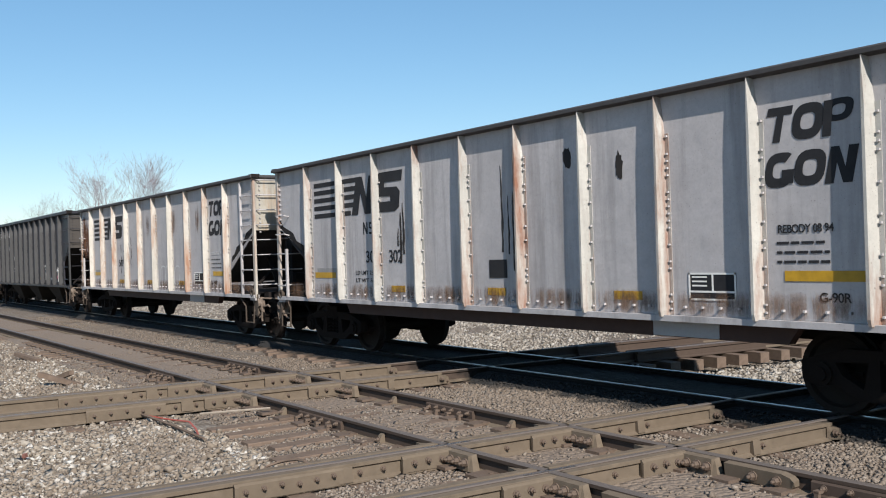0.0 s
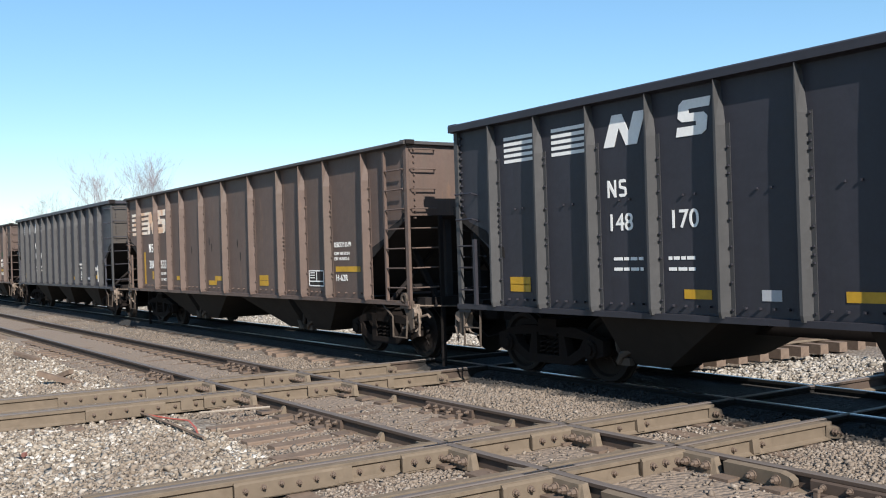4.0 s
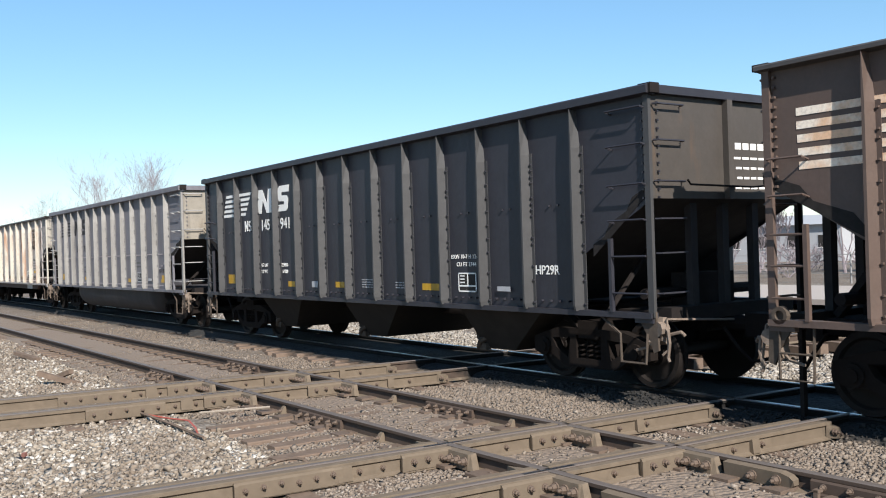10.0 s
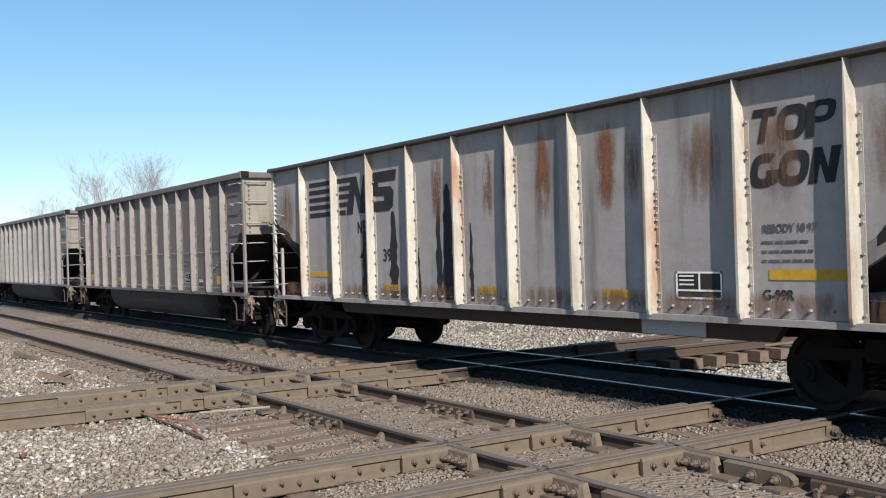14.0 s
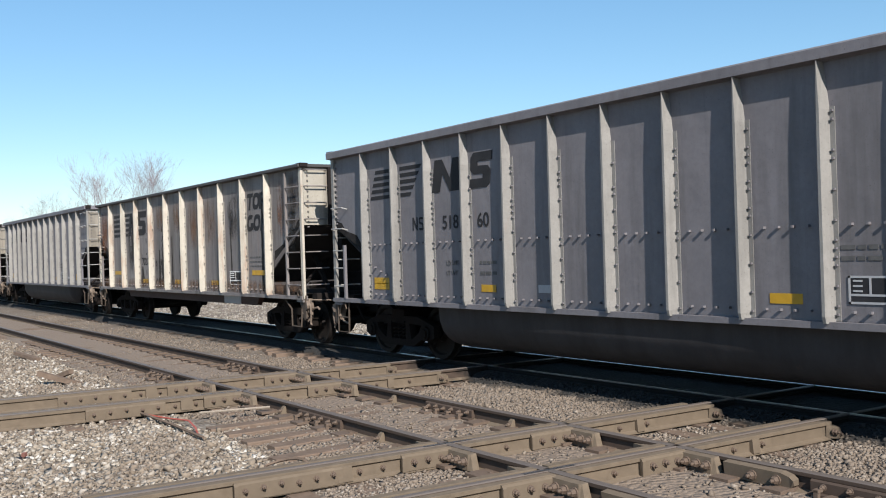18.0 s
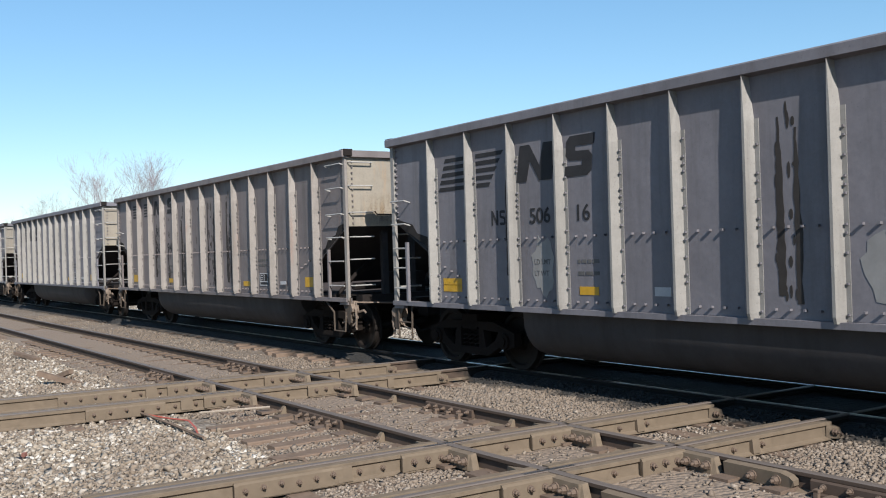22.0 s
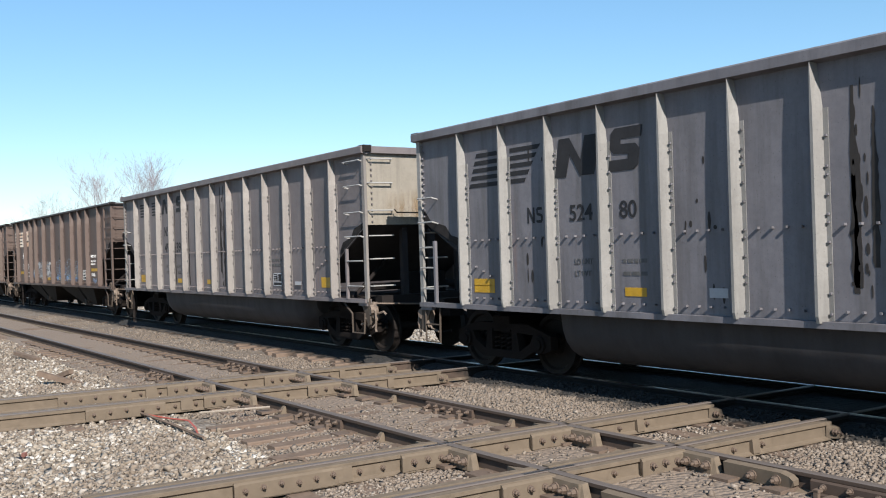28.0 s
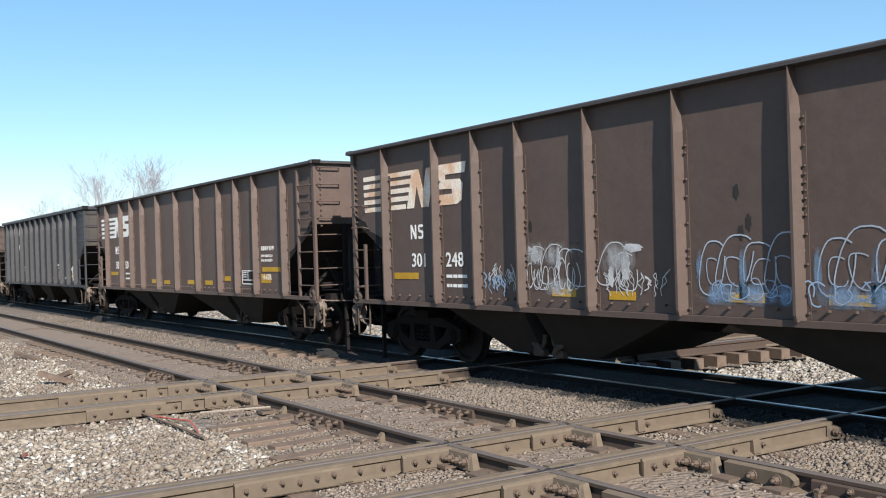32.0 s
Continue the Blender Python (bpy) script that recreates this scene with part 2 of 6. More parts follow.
# ---- mesh helpers ----
class Geo:
    """Collects vertices and faces for one mesh."""

    def __init__(self):
        self.v, self.f = [], []

    def add(self, verts, faces):
        n = len(self.v)
        self.v += [tuple(p) for p in verts]
        self.f += [tuple(i + n for i in f) for f in faces]
        return self

    def box(self, x0, x1, y0, y1, z0, z1, m=None):
        vs = [Vector((x, y, z)) for x in (x0, x1) for y in (y0, y1) for z in (z0, z1)]
        if m:
            vs = [m @ p for p in vs]
        return self.add(vs, [(0, 1, 3, 2), (4, 6, 7, 5), (0, 4, 5, 1), (2, 3, 7, 6), (0, 2, 6, 4), (1, 5, 7, 3)])

    def loft(self, rings, caps=True):
        """Closed rings of equal length joined in order."""
        n = len(rings[0])
        verts = [p for r in rings for p in r]
        faces = [(i * n + j, i * n + (j + 1) % n, (i + 1) * n + (j + 1) % n, (i + 1) * n + j) for i in range(len(rings) - 1) for j in range(n)]
        if caps:
            faces += [tuple(range(n))[::-1], tuple((len(rings) - 1) * n + j for j in range(n))]
        return self.add(verts, faces)

    def tube(self, path, r, sides=6):
        """A round bar along a list of points; r may be one radius or one per point."""
        path = [Vector(p) for p in path]
        rings = []
        for i, p in enumerate(path):
            d = (path[min(i + 1, len(path) - 1)] - path[max(i - 1, 0)]).normalized()
            a = d.orthogonal().normalized()
            b = d.cross(a)
            rr = r if isinstance(r, (int, float)) else r[i]
            rings.append([p + (a * math.cos(2 * math.pi * k / sides) + b * math.sin(2 * math.pi * k / sides)) * rr for k in range(sides)])
        for i in range(1, len(rings)):   # keep the rings from twisting
            best = min(range(sides), key=lambda s: sum((rings[i][(k + s) % sides] - rings[i - 1][k] - (path[i] - path[i - 1])).length for k in range(sides)))
            rings[i] = rings[i][best:] + rings[i][:best]
        return self.loft(rings)

    def prism(self, profile, y0, y1):
        """Profile of (x, z) points extruded along y."""
        return self.loft([[(x, y0, z) for x, z in profile], [(x, y1, z) for x, z in profile]])

    def along_x(self, profile, x0, x1):
        """Profile of (y, z) points extruded along x."""
        return self.loft([[(x0, y, z) for y, z in profile], [(x1, y, z) for y, z in profile]])

    def disc(self, c, axis, r, h, sides=8):
        c, axis = Vector(c), Vector(axis).normalized()
        return self.tube([c, c + axis * h], r, sides)

    def mesh(self, name, mat=None, smooth=False):
        me = bpy.data.meshes.new(name)
        me.from_pydata(self.v, [], self.f)
        bm = bmesh.new()
        bm.from_mesh(me)
        bmesh.ops.recalc_face_normals(bm, faces=bm.faces)
        bm.to_mesh(me)
        bm.free()
        if smooth:
            me.shade_smooth()
            me.set_sharp_from_angle(angle=radians(40))
        if mat:
            me.materials.append(mat)
        return me


def part(name, geo, mat, parent, label="", at=None, smooth=False):
    """One mesh object under a thing or a part; geo may be a Geo or a mesh made before."""
    me = geo if isinstance(geo, bpy.types.Mesh) else geo.mesh(name, mat, smooth)
    ob = new(name, me)
    ob.parent = parent
    if at is not None:
        ob.matrix_local = at
    if label:
        ob["label"] = label
    return ob


def thing(name, label, category, group="", kind="", at=None):
    ob = new(name)
    if at is not None:
        ob.matrix_world = at
    return tagged(ob, label, category, group, kind)


def solid(name, geo, mat, label, category, group="", kind="", at=None, smooth=False):
    me = geo if isinstance(geo, bpy.types.Mesh) else geo.mesh(name, mat, smooth)
    ob = new(name, me)
    if at is not None:
        ob.matrix_world = at
    return tagged(ob, label, category, group, kind)


# ---- ground and tracks ----
def height(x, y):
    """Ballast level."""
    n = noise.noise((x * 0.7, y * 0.7, 0.3)) * 0.035 + noise.noise((x * 0.2, y * 0.2, 5.0)) * 0.03
    far = max(0.0, y - 16.0)
    bank = 0.70 * (1 - math.exp(-far / 5.0)) - 0.50 * max(0.0, min(1.0, (y - 11.9) / 1.3))
    d = abs(y - TRAIN_Y)
    bed = max(0.0, min(1.0, (1.22 - d) / 0.28))
    f = abs(y - FRONT_RAIL - GAUGE / 2)
    dirt = max(0.0, min(1.0, (1.3 - f) / 0.5)) * (1.0 if x < -8 else 0.4)
    return (GROUND + n) * (1 - bed) + bed * (-0.085 + 0.3 * n) + bank * 0.6 + dirt * 0.042


def build_ground():
    xs = [-2500, -1200, -600, -300, -160, -100] + [-80 + i * 2 for i in range(25)] + [-30 + i * 0.4 for i in range(96)] + [10, 16, 30, 60, 120, 300, 800, 2500]
    ys = [-1500, -500, -150, -40, -10, 0, 2] + [3 + i * 0.25 for i in range(63)] + [19 + i * 2 for i in range(22)] + [70, 100, 160, 300, 700, 1500, 3000]
    verts = [(x, y, height(x, y)) for y in ys for x in xs]
    w = len(xs)
    faces = [(j * w + i, j * w + i + 1, (j + 1) * w + i + 1, (j + 1) * w + i) for j in range(len(ys) - 1) for i in range(w - 1)]
    g = Geo()
    g.v, g.f = verts, faces
    solid("ground", g, M_GROUND, "pale crushed stone ballast yard with brown dirt", "ground", kind="structure", smooth=True)


RAIL_PROFILE = [(-0.076, -0.186), (0.076, -0.186), (0.076, -0.174), (0.013, -0.150), (0.010, -0.052), (0.036, -0.040), (0.0375, -0.010), (0.028, 0.0),
                (-0.028, 0.0), (-0.0375, -0.010), (-0.036, -0.040), (-0.010, -0.052), (-0.013, -0.150), (-0.076, -0.174)]


def rail_mesh(name, x0, x1, head):
    me = Geo().along_x(RAIL_PROFILE, x0, x1).mesh(name, M_RAIL)
    me.materials.append(head)
    me.materials.append(M_CAST)
    for p in me.polygons:
        if abs(p.normal.x) < 0.5:
            p.material_index = 1 if p.center.z > -0.012 else 2 if p.center.z < -0.155 else 0
    return me


def yaw_at(track):
    return math.degrees(math.atan2(1.0, X1_SLOPE if track == 1 else X2_SLOPE))


def on_cross(track, side, y, dz=0.0, off=0.0):
    """Pose on a crossing track's rail (side 0: right rail, 1: left rail) whose local x runs away from the camera; off shifts to the right."""
    a = radians(yaw_at(track))
    x = cross_x(track, y) - side * GAUGE / math.sin(a)
    return pose(x + off * math.sin(a), y - off * math.cos(a), dz, 0, 0, yaw_at(track))


GUARD_PROFILE = [(-0.062, -0.186), (0.062, -0.186), (0.062, -0.17), (0.022, -0.15), (0.022, -0.052), (0.047, -0.036), (0.047, -0.004), (0.04, -0.001), (-0.04, -0.001), (-0.047, -0.004), (-0.047, -0.036), (-0.022, -0.052), (-0.022, -0.15), (-0.062, -0.17)]


def plate_mesh(length):
    """A bolted plate with a raised lip, its first end cut square with a slot before it."""
    g = Geo().along_x([(-0.195, -0.165), (-0.165, -0.165), (-0.165, -0.010), (-0.180, -0.010), (-0.195, -0.03)], 0, length)
    g.along_x([(-0.212, -0.165), (-0.165, -0.165), (-0.165, -0.008), (-0.19, -0.008), (-0.212, -0.035)], 0, 0.035)
    return g


def bolt_mesh():
    """A heavy square-washer bolt: hexagon nut, domed end."""
    g = Geo()
    g.loft([[(0.046 * math.cos(a), y, 0.046 * math.sin(a)) for a in [math.pi / 5 * k for k in range(10)]] for y in (0.0, -0.014)])
    g.loft([[(r * math.cos(a), y, r * math.sin(a)) for a in [math.pi / 3 * k for k in range(6)]] for y, r in ((-0.014, 0.035), (-0.048, 0.034), (-0.056, 0.026))])
    g.loft([[(r * math.cos(a), y, r * math.sin(a)) for a in [math.pi / 3 * k for k in range(6)]] for y, r in ((-0.05, 0.018), (-0.082, 0.017), (-0.09, 0.009))])
    return g.mesh("bolt", M_BOLT)


def build_tracks():
    bolt = bolt_mesh()
    tie = Geo()
    tie.loft([[(x, y * 0.115, z) for y, z in ((-1, -0.19), (1, -0.19), (0.96, 0.0), (-0.96, 0.0))] for x in (-1.3, 1.3)])
    tie = tie.mesh("tie", M_TIE)
    long_tie = Geo().loft([[(x, y * w, z) for y, z in ((-1, -0.19), (1, -0.19), (0.97, -0.012), (0.9, 0.0), (-0.9, 0.0), (-0.97, -0.012))] for x, w in ((-1.36, 0.10), (-1.3, 0.118), (0.2, 0.12), (1.3, 0.117))]).mesh("tie", M_TIE)
    plate = Geo().box(-0.21, 0.21, -0.10, 0.10, 0, 0.03).mesh("tie_plate", M_BOLT)
    spike = Geo().box(-0.012, 0.012, -0.012, 0.012, 0, 0.04).box(-0.03, 0.012, -0.016, 0.016, 0.03, 0.045).mesh("spike", M_BOLT)
    for name, y0, head, label in (("train_track", NEAR_RAIL, M_HEAD, "railway track with shiny rails under the coal train"),
                                  ("front_track", FRONT_RAIL, M_HEAD_DULL, "empty railway track with brown dusty rails and buried wooden ties")):
        t = thing(name, label, "railway track", kind="structure")
        for k in (0, 1):
            part("rail", rail_mesh("rail", -150, 40, head), None, t, at=pose(0, y0 + k * GAUGE, 0))
        rnd = random.Random(4)
        for i in range(90):
            x = 4 - i * 0.52
            bare = (name == "front_track" and -11.3 < x < -8.2) or (name == "train_track" and -21 < x < -13.5)
            reach = rnd.uniform(0.43, 0.71) if bare and name == "front_track" else rnd.uniform(0.1, 0.38) if bare else 0.0
            part("tie", long_tie if bare else tie, None, t, at=pose(x + rnd.uniform(-0.03, 0.03), y0 + GAUGE / 2 - reach, (-0.168 if bare else -0.190) + rnd.uniform(-0.012, 0.006), 0, 0, 90 + rnd.uniform(-1.5, 1.5)))
            if i < 60:
                for k in (0, 1):
                    part("tie_plate", plate, None, t, at=pose(x, y0 + k * GAUGE - 0.05, -0.172, 0, 0, 90))
                    part("spike", spike, None, t, at=pose(x + 0.05, y0 + k * GAUGE - 0.085, -0.18, 0, 0, -90))
        if name == "front_track":
            def joint(length):
                g = Geo().along_x([(-0.045, -0.145), (0.0, -0.145), (0.0, -0.045), (-0.03, -0.045), (-0.045, -0.06)], 0, length)
                return g.along_x([(-0.095, -0.165), (-0.02, -0.165), (-0.02, -0.145), (-0.06, -0.145), (-0.095, -0.15)], 0, length)
            for k, a, b in ((0, -16.75, -15.6), (1, -16.9, -15.5), (0, -10.85, -9.75), (1, -10.2, -9.2), (1, -4.6, -3.2), (0, -4.4, -3.2), (1, -2.8, -1.6)):
                bar_part = part("joint_bar", joint(b - a), M_RAIL, t, at=pose(a, y0 + k * GAUGE - 0.012, 0))
                for j in range(6):
                    part("bolt", bolt, None, bar_part, at=pose((j + 0.5) * (b - a) / 6, -0.045, -0.095 + 0.012 * (j % 2)) @ Matrix.Scale(0.62, 4))
                for j in range(4):
                    part("spike", spike, None, bar_part, at=pose((j + 0.3) * (b - a) / 4, -0.12, -0.17, 0, 0, -90) @ Matrix.Scale(1.6, 4))
            for k, a in ((1, -5.42), (0, -5.40), (1, -3.1)):
                g = Geo().loft([[(x, -0.10, z0), (x, -0.115, z1), (x, -0.04, z1 + 0.01), (x, -0.04, z0)] for x, z0, z1 in ((0.0, -0.16, -0.03), (0.58, -0.16, -0.03), (0.66, -0.15, -0.05), (0.70, -0.12, -0.08))])
                strap = part("rail_strap", g, M_CAST, t, at=pose(a, y0 + k * GAUGE, 0))
                for j in range(2):
                    part("bolt", bolt, None, strap, at=pose(0.30 + 0.24 * j, -0.11, -0.095) @ Matrix.Scale(0.95, 4))
            for k, x in ((0, -11.3), (0, -8.85), (1, -11.0), (1, -8.45), (1, -12.1), (0, -14.9), (1, -14.75)):
                g = Geo().loft([[(-0.05, -0.11, -0.17), (0.04, -0.11, -0.17), (0.04, -0.02, -0.17), (-0.05, -0.02, -0.17)], [(-0.035, -0.055, -0.075), (0.03, -0.055, -0.075), (0.03, -0.02, -0.055), (-0.035, -0.02, -0.055)]])
                brace_part = part("rail_brace", g, M_CAST, t, at=pose(x, y0 + k * GAUGE, 0))
                part("bolt", bolt, None, brace_part, at=pose(0, -0.075, -0.12) @ Matrix.Scale(0.7, 4))
    for track in (1, 2):
        t = thing("crossing_track", "dusty crossing track with heavy bolted diamond castings", "railway track", kind="structure")
        for side in (0, 1):
            part("rail", rail_mesh("rail", -1.2, 40, M_HEAD_DULL), None, t, at=on_cross(track, side, 2.4))
            # guard rails on both sides of the running rail, cut where the front rails pass
            inner = -1 if side == 0 else 1
            end = 8.46 if track == 1 else 8.9
            for off in (inner * 0.125, -inner * 0.125):
                for a, b in ((2.0, FRONT_RAIL - 0.06), (FRONT_RAIL + 0.06, FRONT_RAIL + GAUGE - 0.06), (FRONT_RAIL + GAUGE + 0.06, end + (0.05 if off > 0 else -0.12))):
                    part("guard_rail", Geo().along_x(GUARD_PROFILE, 0, b - a), M_CAST, t, at=on_cross(track, side, a, 0, off))
                part("guard_rail", Geo().along_x(GUARD_PROFILE, 0, 3.2), M_RAIL, t, at=on_cross(track, side, 12.45, 0, off))
            # worn bright edge where wheels run
            part("worn_edge", Geo().box(0, 0.55, -0.034, 0.006, 0.0, 0.0012), M_HEAD, t, at=on_cross(track, side, FRONT_RAIL - (0.62 if track == 1 else 0.28)))
            # bolted plates before each front rail, with lips and small bolts along the rest
            for yc in (FRONT_RAIL, FRONT_RAIL + GAUGE):
                bar = part("side_casting", plate_mesh(0.56), M_CAST, t, at=on_cross(track, side, yc - 0.62))
                for j in range(3):
                    part("bolt", bolt, None, bar, at=pose(0.13 + 0.15 * j, -0.194, -0.085 + 0.008 * (j % 2)) @ Matrix.Scale(0.72, 4))
            y, n = (3.16, 6) if track == 2 else (3.25, 5)
            bar = part("joint_plate", plate_mesh(1.02), M_CAST, t, at=on_cross(track, side, y, -0.012))
            for j in range(n):
                part("bolt", bolt, None, bar, at=pose(0.10 + 0.82 * j / (n - 1), -0.194, -0.085 + 0.01 * (j % 3)) @ Matrix.Scale(0.6, 4))
            for y in ((4.36, 4.6, 6.0, 7.5, 7.9) if track == 2 else (4.4, 4.68, 6.0, 7.4, 7.95)):
                part("bolt", bolt, None, t, at=on_cross(track, side, y, -0.10) @ pose(0, -0.147, 0) @ Matrix.Scale(0.6, 4))
            for y, w in (((4.20, 0.07), (7.78, 0.05)) if track == 2 else ((4.55, 0.08), (7.62, 0.05))):
                rib = Geo().loft([[(x, -0.145, -0.165), (x, -0.20, -0.165), (x, -0.185, -0.03), (x, -0.145, -0.015)] for x in (-w, w)])
                part("web_rib", rib, M_CAST, t, at=on_cross(track, side, y))
            # flared end with its stop block
            blk = Geo().loft([[(-0.03, -0.16, -0.17), (0.05, -0.25, -0.17), (0.05, -0.24, -0.05), (-0.03, -0.16, -0.03)], [(0.12, -0.14, -0.17), (0.15, -0.22, -0.17), (0.14, -0.20, -0.07), (0.12, -0.14, -0.05)]])
            b = part("end_block", blk, M_CAST, t, at=on_cross(track, side, end))
            part("bolt", bolt, None, b, at=pose(0.02, -0.215, -0.10) @ Matrix.Scale(0.8, 4))
            part("bolt", bolt, None, b, at=pose(0.10, -0.195, -0.13) @ Matrix.Scale(0.8, 4))
            # plates that brace the front rails on both sides of the crossing
            for yr in (FRONT_RAIL, FRONT_RAIL + GAUGE):
                xc = cross_x(track, yr) - side * GAUGE
                brace = Geo().loft([[(x, -0.20 + a, -0.17), (x + b, -0.19 + a, -0.02), (x + b, -0.045, -0.012), (x, -0.045, -0.17)] for x, a, b in ((0.10, 0.07, 0.0), (0.50, 0.07, 0.0), (0.56, 0.09, -0.04), (0.58, 0.12, -0.05))])
                bar = part("corner_brace", brace, M_CAST, t, at=pose(xc, yr, 0))
                for j in range(3):
                    part("bolt", bolt, None, bar, at=pose(0.23 + 0.115 * j, -0.125, -0.09) @ Matrix.Scale(0.95, 4))
                wedge = Geo().loft([[(-0.50, -0.06, -0.16), (-0.50, -0.05, -0.05), (-0.50, -0.045, -0.05), (-0.50, -0.045, -0.16)], [(-0.14, -0.17, -0.165), (-0.14, -0.16, -0.03), (-0.14, -0.045, -0.02), (-0.14, -0.045, -0.165)]])
                bar = part("corner_wedge", wedge, M_CAST, t, at=pose(xc, yr, 0))
                part("bolt", bolt, None, bar, at=pose(-0.26, -0.13, -0.10))
        for i in range(44):
            y = 2.6 + i * 0.55
            if abs(y - 6.15) < 1.35 or abs(y - 10.2) < 1.5:
                continue
            part("tie", tie, None, t, at=on_cross(track, 0.5, y, -0.195) @ pose(0, 0, 0, 0, 0, 90))


CUBE = np.array([(x, y, z) for x in (-1, 1) for y in (-1, 1) for z in (-1, 1)], float) * 0.72
CUBE_FACES = np.array([(0, 1, 3), (0, 3, 2), (4, 6, 7), (4, 7, 5), (0, 4, 5), (0, 5, 1), (2, 3, 7), (2, 7, 6), (0, 2, 6), (0, 6, 4), (1, 5, 7), (1, 7, 3)])


def scatter(name, label, mat, seed, small, large, regions):
    """Loose angular stones over stretches of the plan: (x0, x1, y0, y1, stones per square metre)."""
    rng = np.random.default_rng(seed)
    p = np.concatenate([np.stack([rng.uniform(x0, x1, int((x1 - x0) * (y1 - y0) * per)), rng.uniform(y0, y1, int((x1 - x0) * (y1 - y0) * per))], 1) for x0, x1, y0, y1, per in regions])
    keep = np.ones(len(p), bool)
    for yr in (FRONT_RAIL, FRONT_RAIL + GAUGE, NEAR_RAIL, NEAR_RAIL + GAUGE):
        keep &= np.abs(p[:, 1] - yr) > 0.10
    for at, sl in ((X1_AT, X1_SLOPE), (X2_AT, X2_SLOPE)):
        for s in (0, 1):
            keep &= np.abs(p[:, 0] - (at + sl * p[:, 1] - s * GAUGE)) > 0.21
    patch = np.array([noise.noise((x * 0.8, y * 0.8, seed)) for x, y in p])
    keep &= patch > -0.28 + rng.uniform(-0.25, 0.0, len(p))
    p = p[keep]
    n = len(p)
    size = rng.uniform(small, large, n) * np.where(rng.uniform(size=n) < 0.07, 1.6, 1.0)
    z = np.array([height(x, y) for x, y in p]) + size * rng.uniform(0.0, 0.7, n)
    co = CUBE[None] + rng.uniform(-0.5, 0.5, (n, 8, 3))
    co *= size[:, None, None] * np.stack([rng.uniform(0.75, 1.4, n), rng.uniform(0.75, 1.3, n), rng.uniform(0.55, 1.0, n)], 1)[:, None, :]
    for i, j in ((0, 1), (1, 2)):
        a = rng.uniform(0, 6.283, n) if i == 0 else rng.uniform(-0.7, 0.7, n)
        ca, sa = np.cos(a)[:, None], np.sin(a)[:, None]
        u, v = co[:, :, i] * ca - co[:, :, j] * sa, co[:, :, i] * sa + co[:, :, j] * ca
        co[:, :, i], co[:, :, j] = u, v
    co += np.concatenate([p, z[:, None]], 1)[:, None, :]
    faces = (CUBE_FACES[None] + (np.arange(n) * 8)[:, None, None]).reshape(-1, 3)
    me = bpy.data.meshes.new(name)
    me.vertices.add(n * 8)
    me.vertices.foreach_set("co", co.reshape(-1).astype(np.float32))
    me.loops.add(faces.size)
    me.loops.foreach_set("vertex_index", faces.ravel().astype(np.int32))
    me.polygons.add(len(faces))
    me.polygons.foreach_set("loop_start", np.arange(0, faces.size, 3, dtype=np.int32))
    me.update(calc_edges=True)
    me.materials.append(mat)
    tagged(new(name, me), label, "ballast", kind="stuff")


def build_stones():
    scatter("ballast_stones", "loose pale tan and white crushed ballast stones", M_STONE, 3, 0.012, 0.028,
            [(-10.5, -8.6, 1.2, 4.2, 900), (-8.6, -5, 1.2, 2.6, 700), (-15, -10.5, 1.4, 4.6, 780), (-21, -15, 2.0, 4.7, 420), (-30, -21, 3.2, 5.0, 150)])
    scatter("dusty_stones", "small brown dusty ballast stones between the rails", M_STONE_DUSTY, 5, 0.007, 0.020,
            [(-14, 2, 7.1, 9.0, 1150), (-18, -14, 7.2, 8.9, 420), (-40, -18, 7.2, 8.8, 150), (-13.5, 1, 5.5, 6.8, 110), (-22, -13.5, 5.5, 6.8, 25), (-13, 0, 4.4, 5.3, 420), (-8.6, -2, 2.6, 5.2, 800), (-10.6, -8.6, 3.4, 4.8, 600), (-24, -13, 4.6, 5.3, 160), (-13, 2, 9.0, 9.4, 500)])
    scatter("fresh_stones", "pale fresh ballast stones on the far side of the train", M_STONE_PALE, 7, 0.018, 0.036,
            [(-34, -14, 12.2, 19, 120), (-14, -1, 12.0, 17, 220), (-50, -34, 13, 22, 40)])


# ---- train ----
HALF = 1.48     # half width to the side sheet
RIB = 0.132     # depth of the side posts
SHEET_Z = 1.06

BAYS = {
    "black": [(x - 0.06, x + 1.95, x, x + 0.72) for x in (3.03, 6.78, 10.55)],
    "brown": [(2.70, 4.70, 3.90, 4.62), (4.95, 7.60, 5.03, 5.75), (8.16, 10.81, 10.01, 10.73), (11.06, 13.06, 11.14, 11.86)],
}

STYLES = {
    # posts: distances of the side posts from the car's rear end; slope: height of the end sheet's foot at the end and at the first post
    "tub": dict(len=14.65, posts=[1.234 + 1.0191 * k for k in range(13)], chord=0.13, top=3.83, slope=(2.40, 1.85)),
    "gon": dict(len=15.00, posts=[1.460 + 1.3255 * k for k in range(10)], chord=0.065, top=3.745, slope=(2.50, 1.80)),
    "black": dict(len=14.62, posts=[0.950 + 1.0320 * k for k in range(13)], chord=0.11, top=3.835, slope=(2.45, 1.75)),
    "brown": dict(len=15.76, posts=[1.19, 2.73, 3.80, 4.84, 6.25, 7.76, 9.32, 10.81, 11.86, 12.92, 14.39], chord=0.06, top=3.765, slope=(2.50, 1.80)),
}
M_GEAR = plain("rusty_casting", (0.20, 0.152, 0.118), 0.85, 0.0, 14, 0.45, 0.8, 0.4, 0.01)
M_GRAB = plain("worn_pale_iron", (0.36, 0.35, 0.335), 0.55, 0.1, 30)
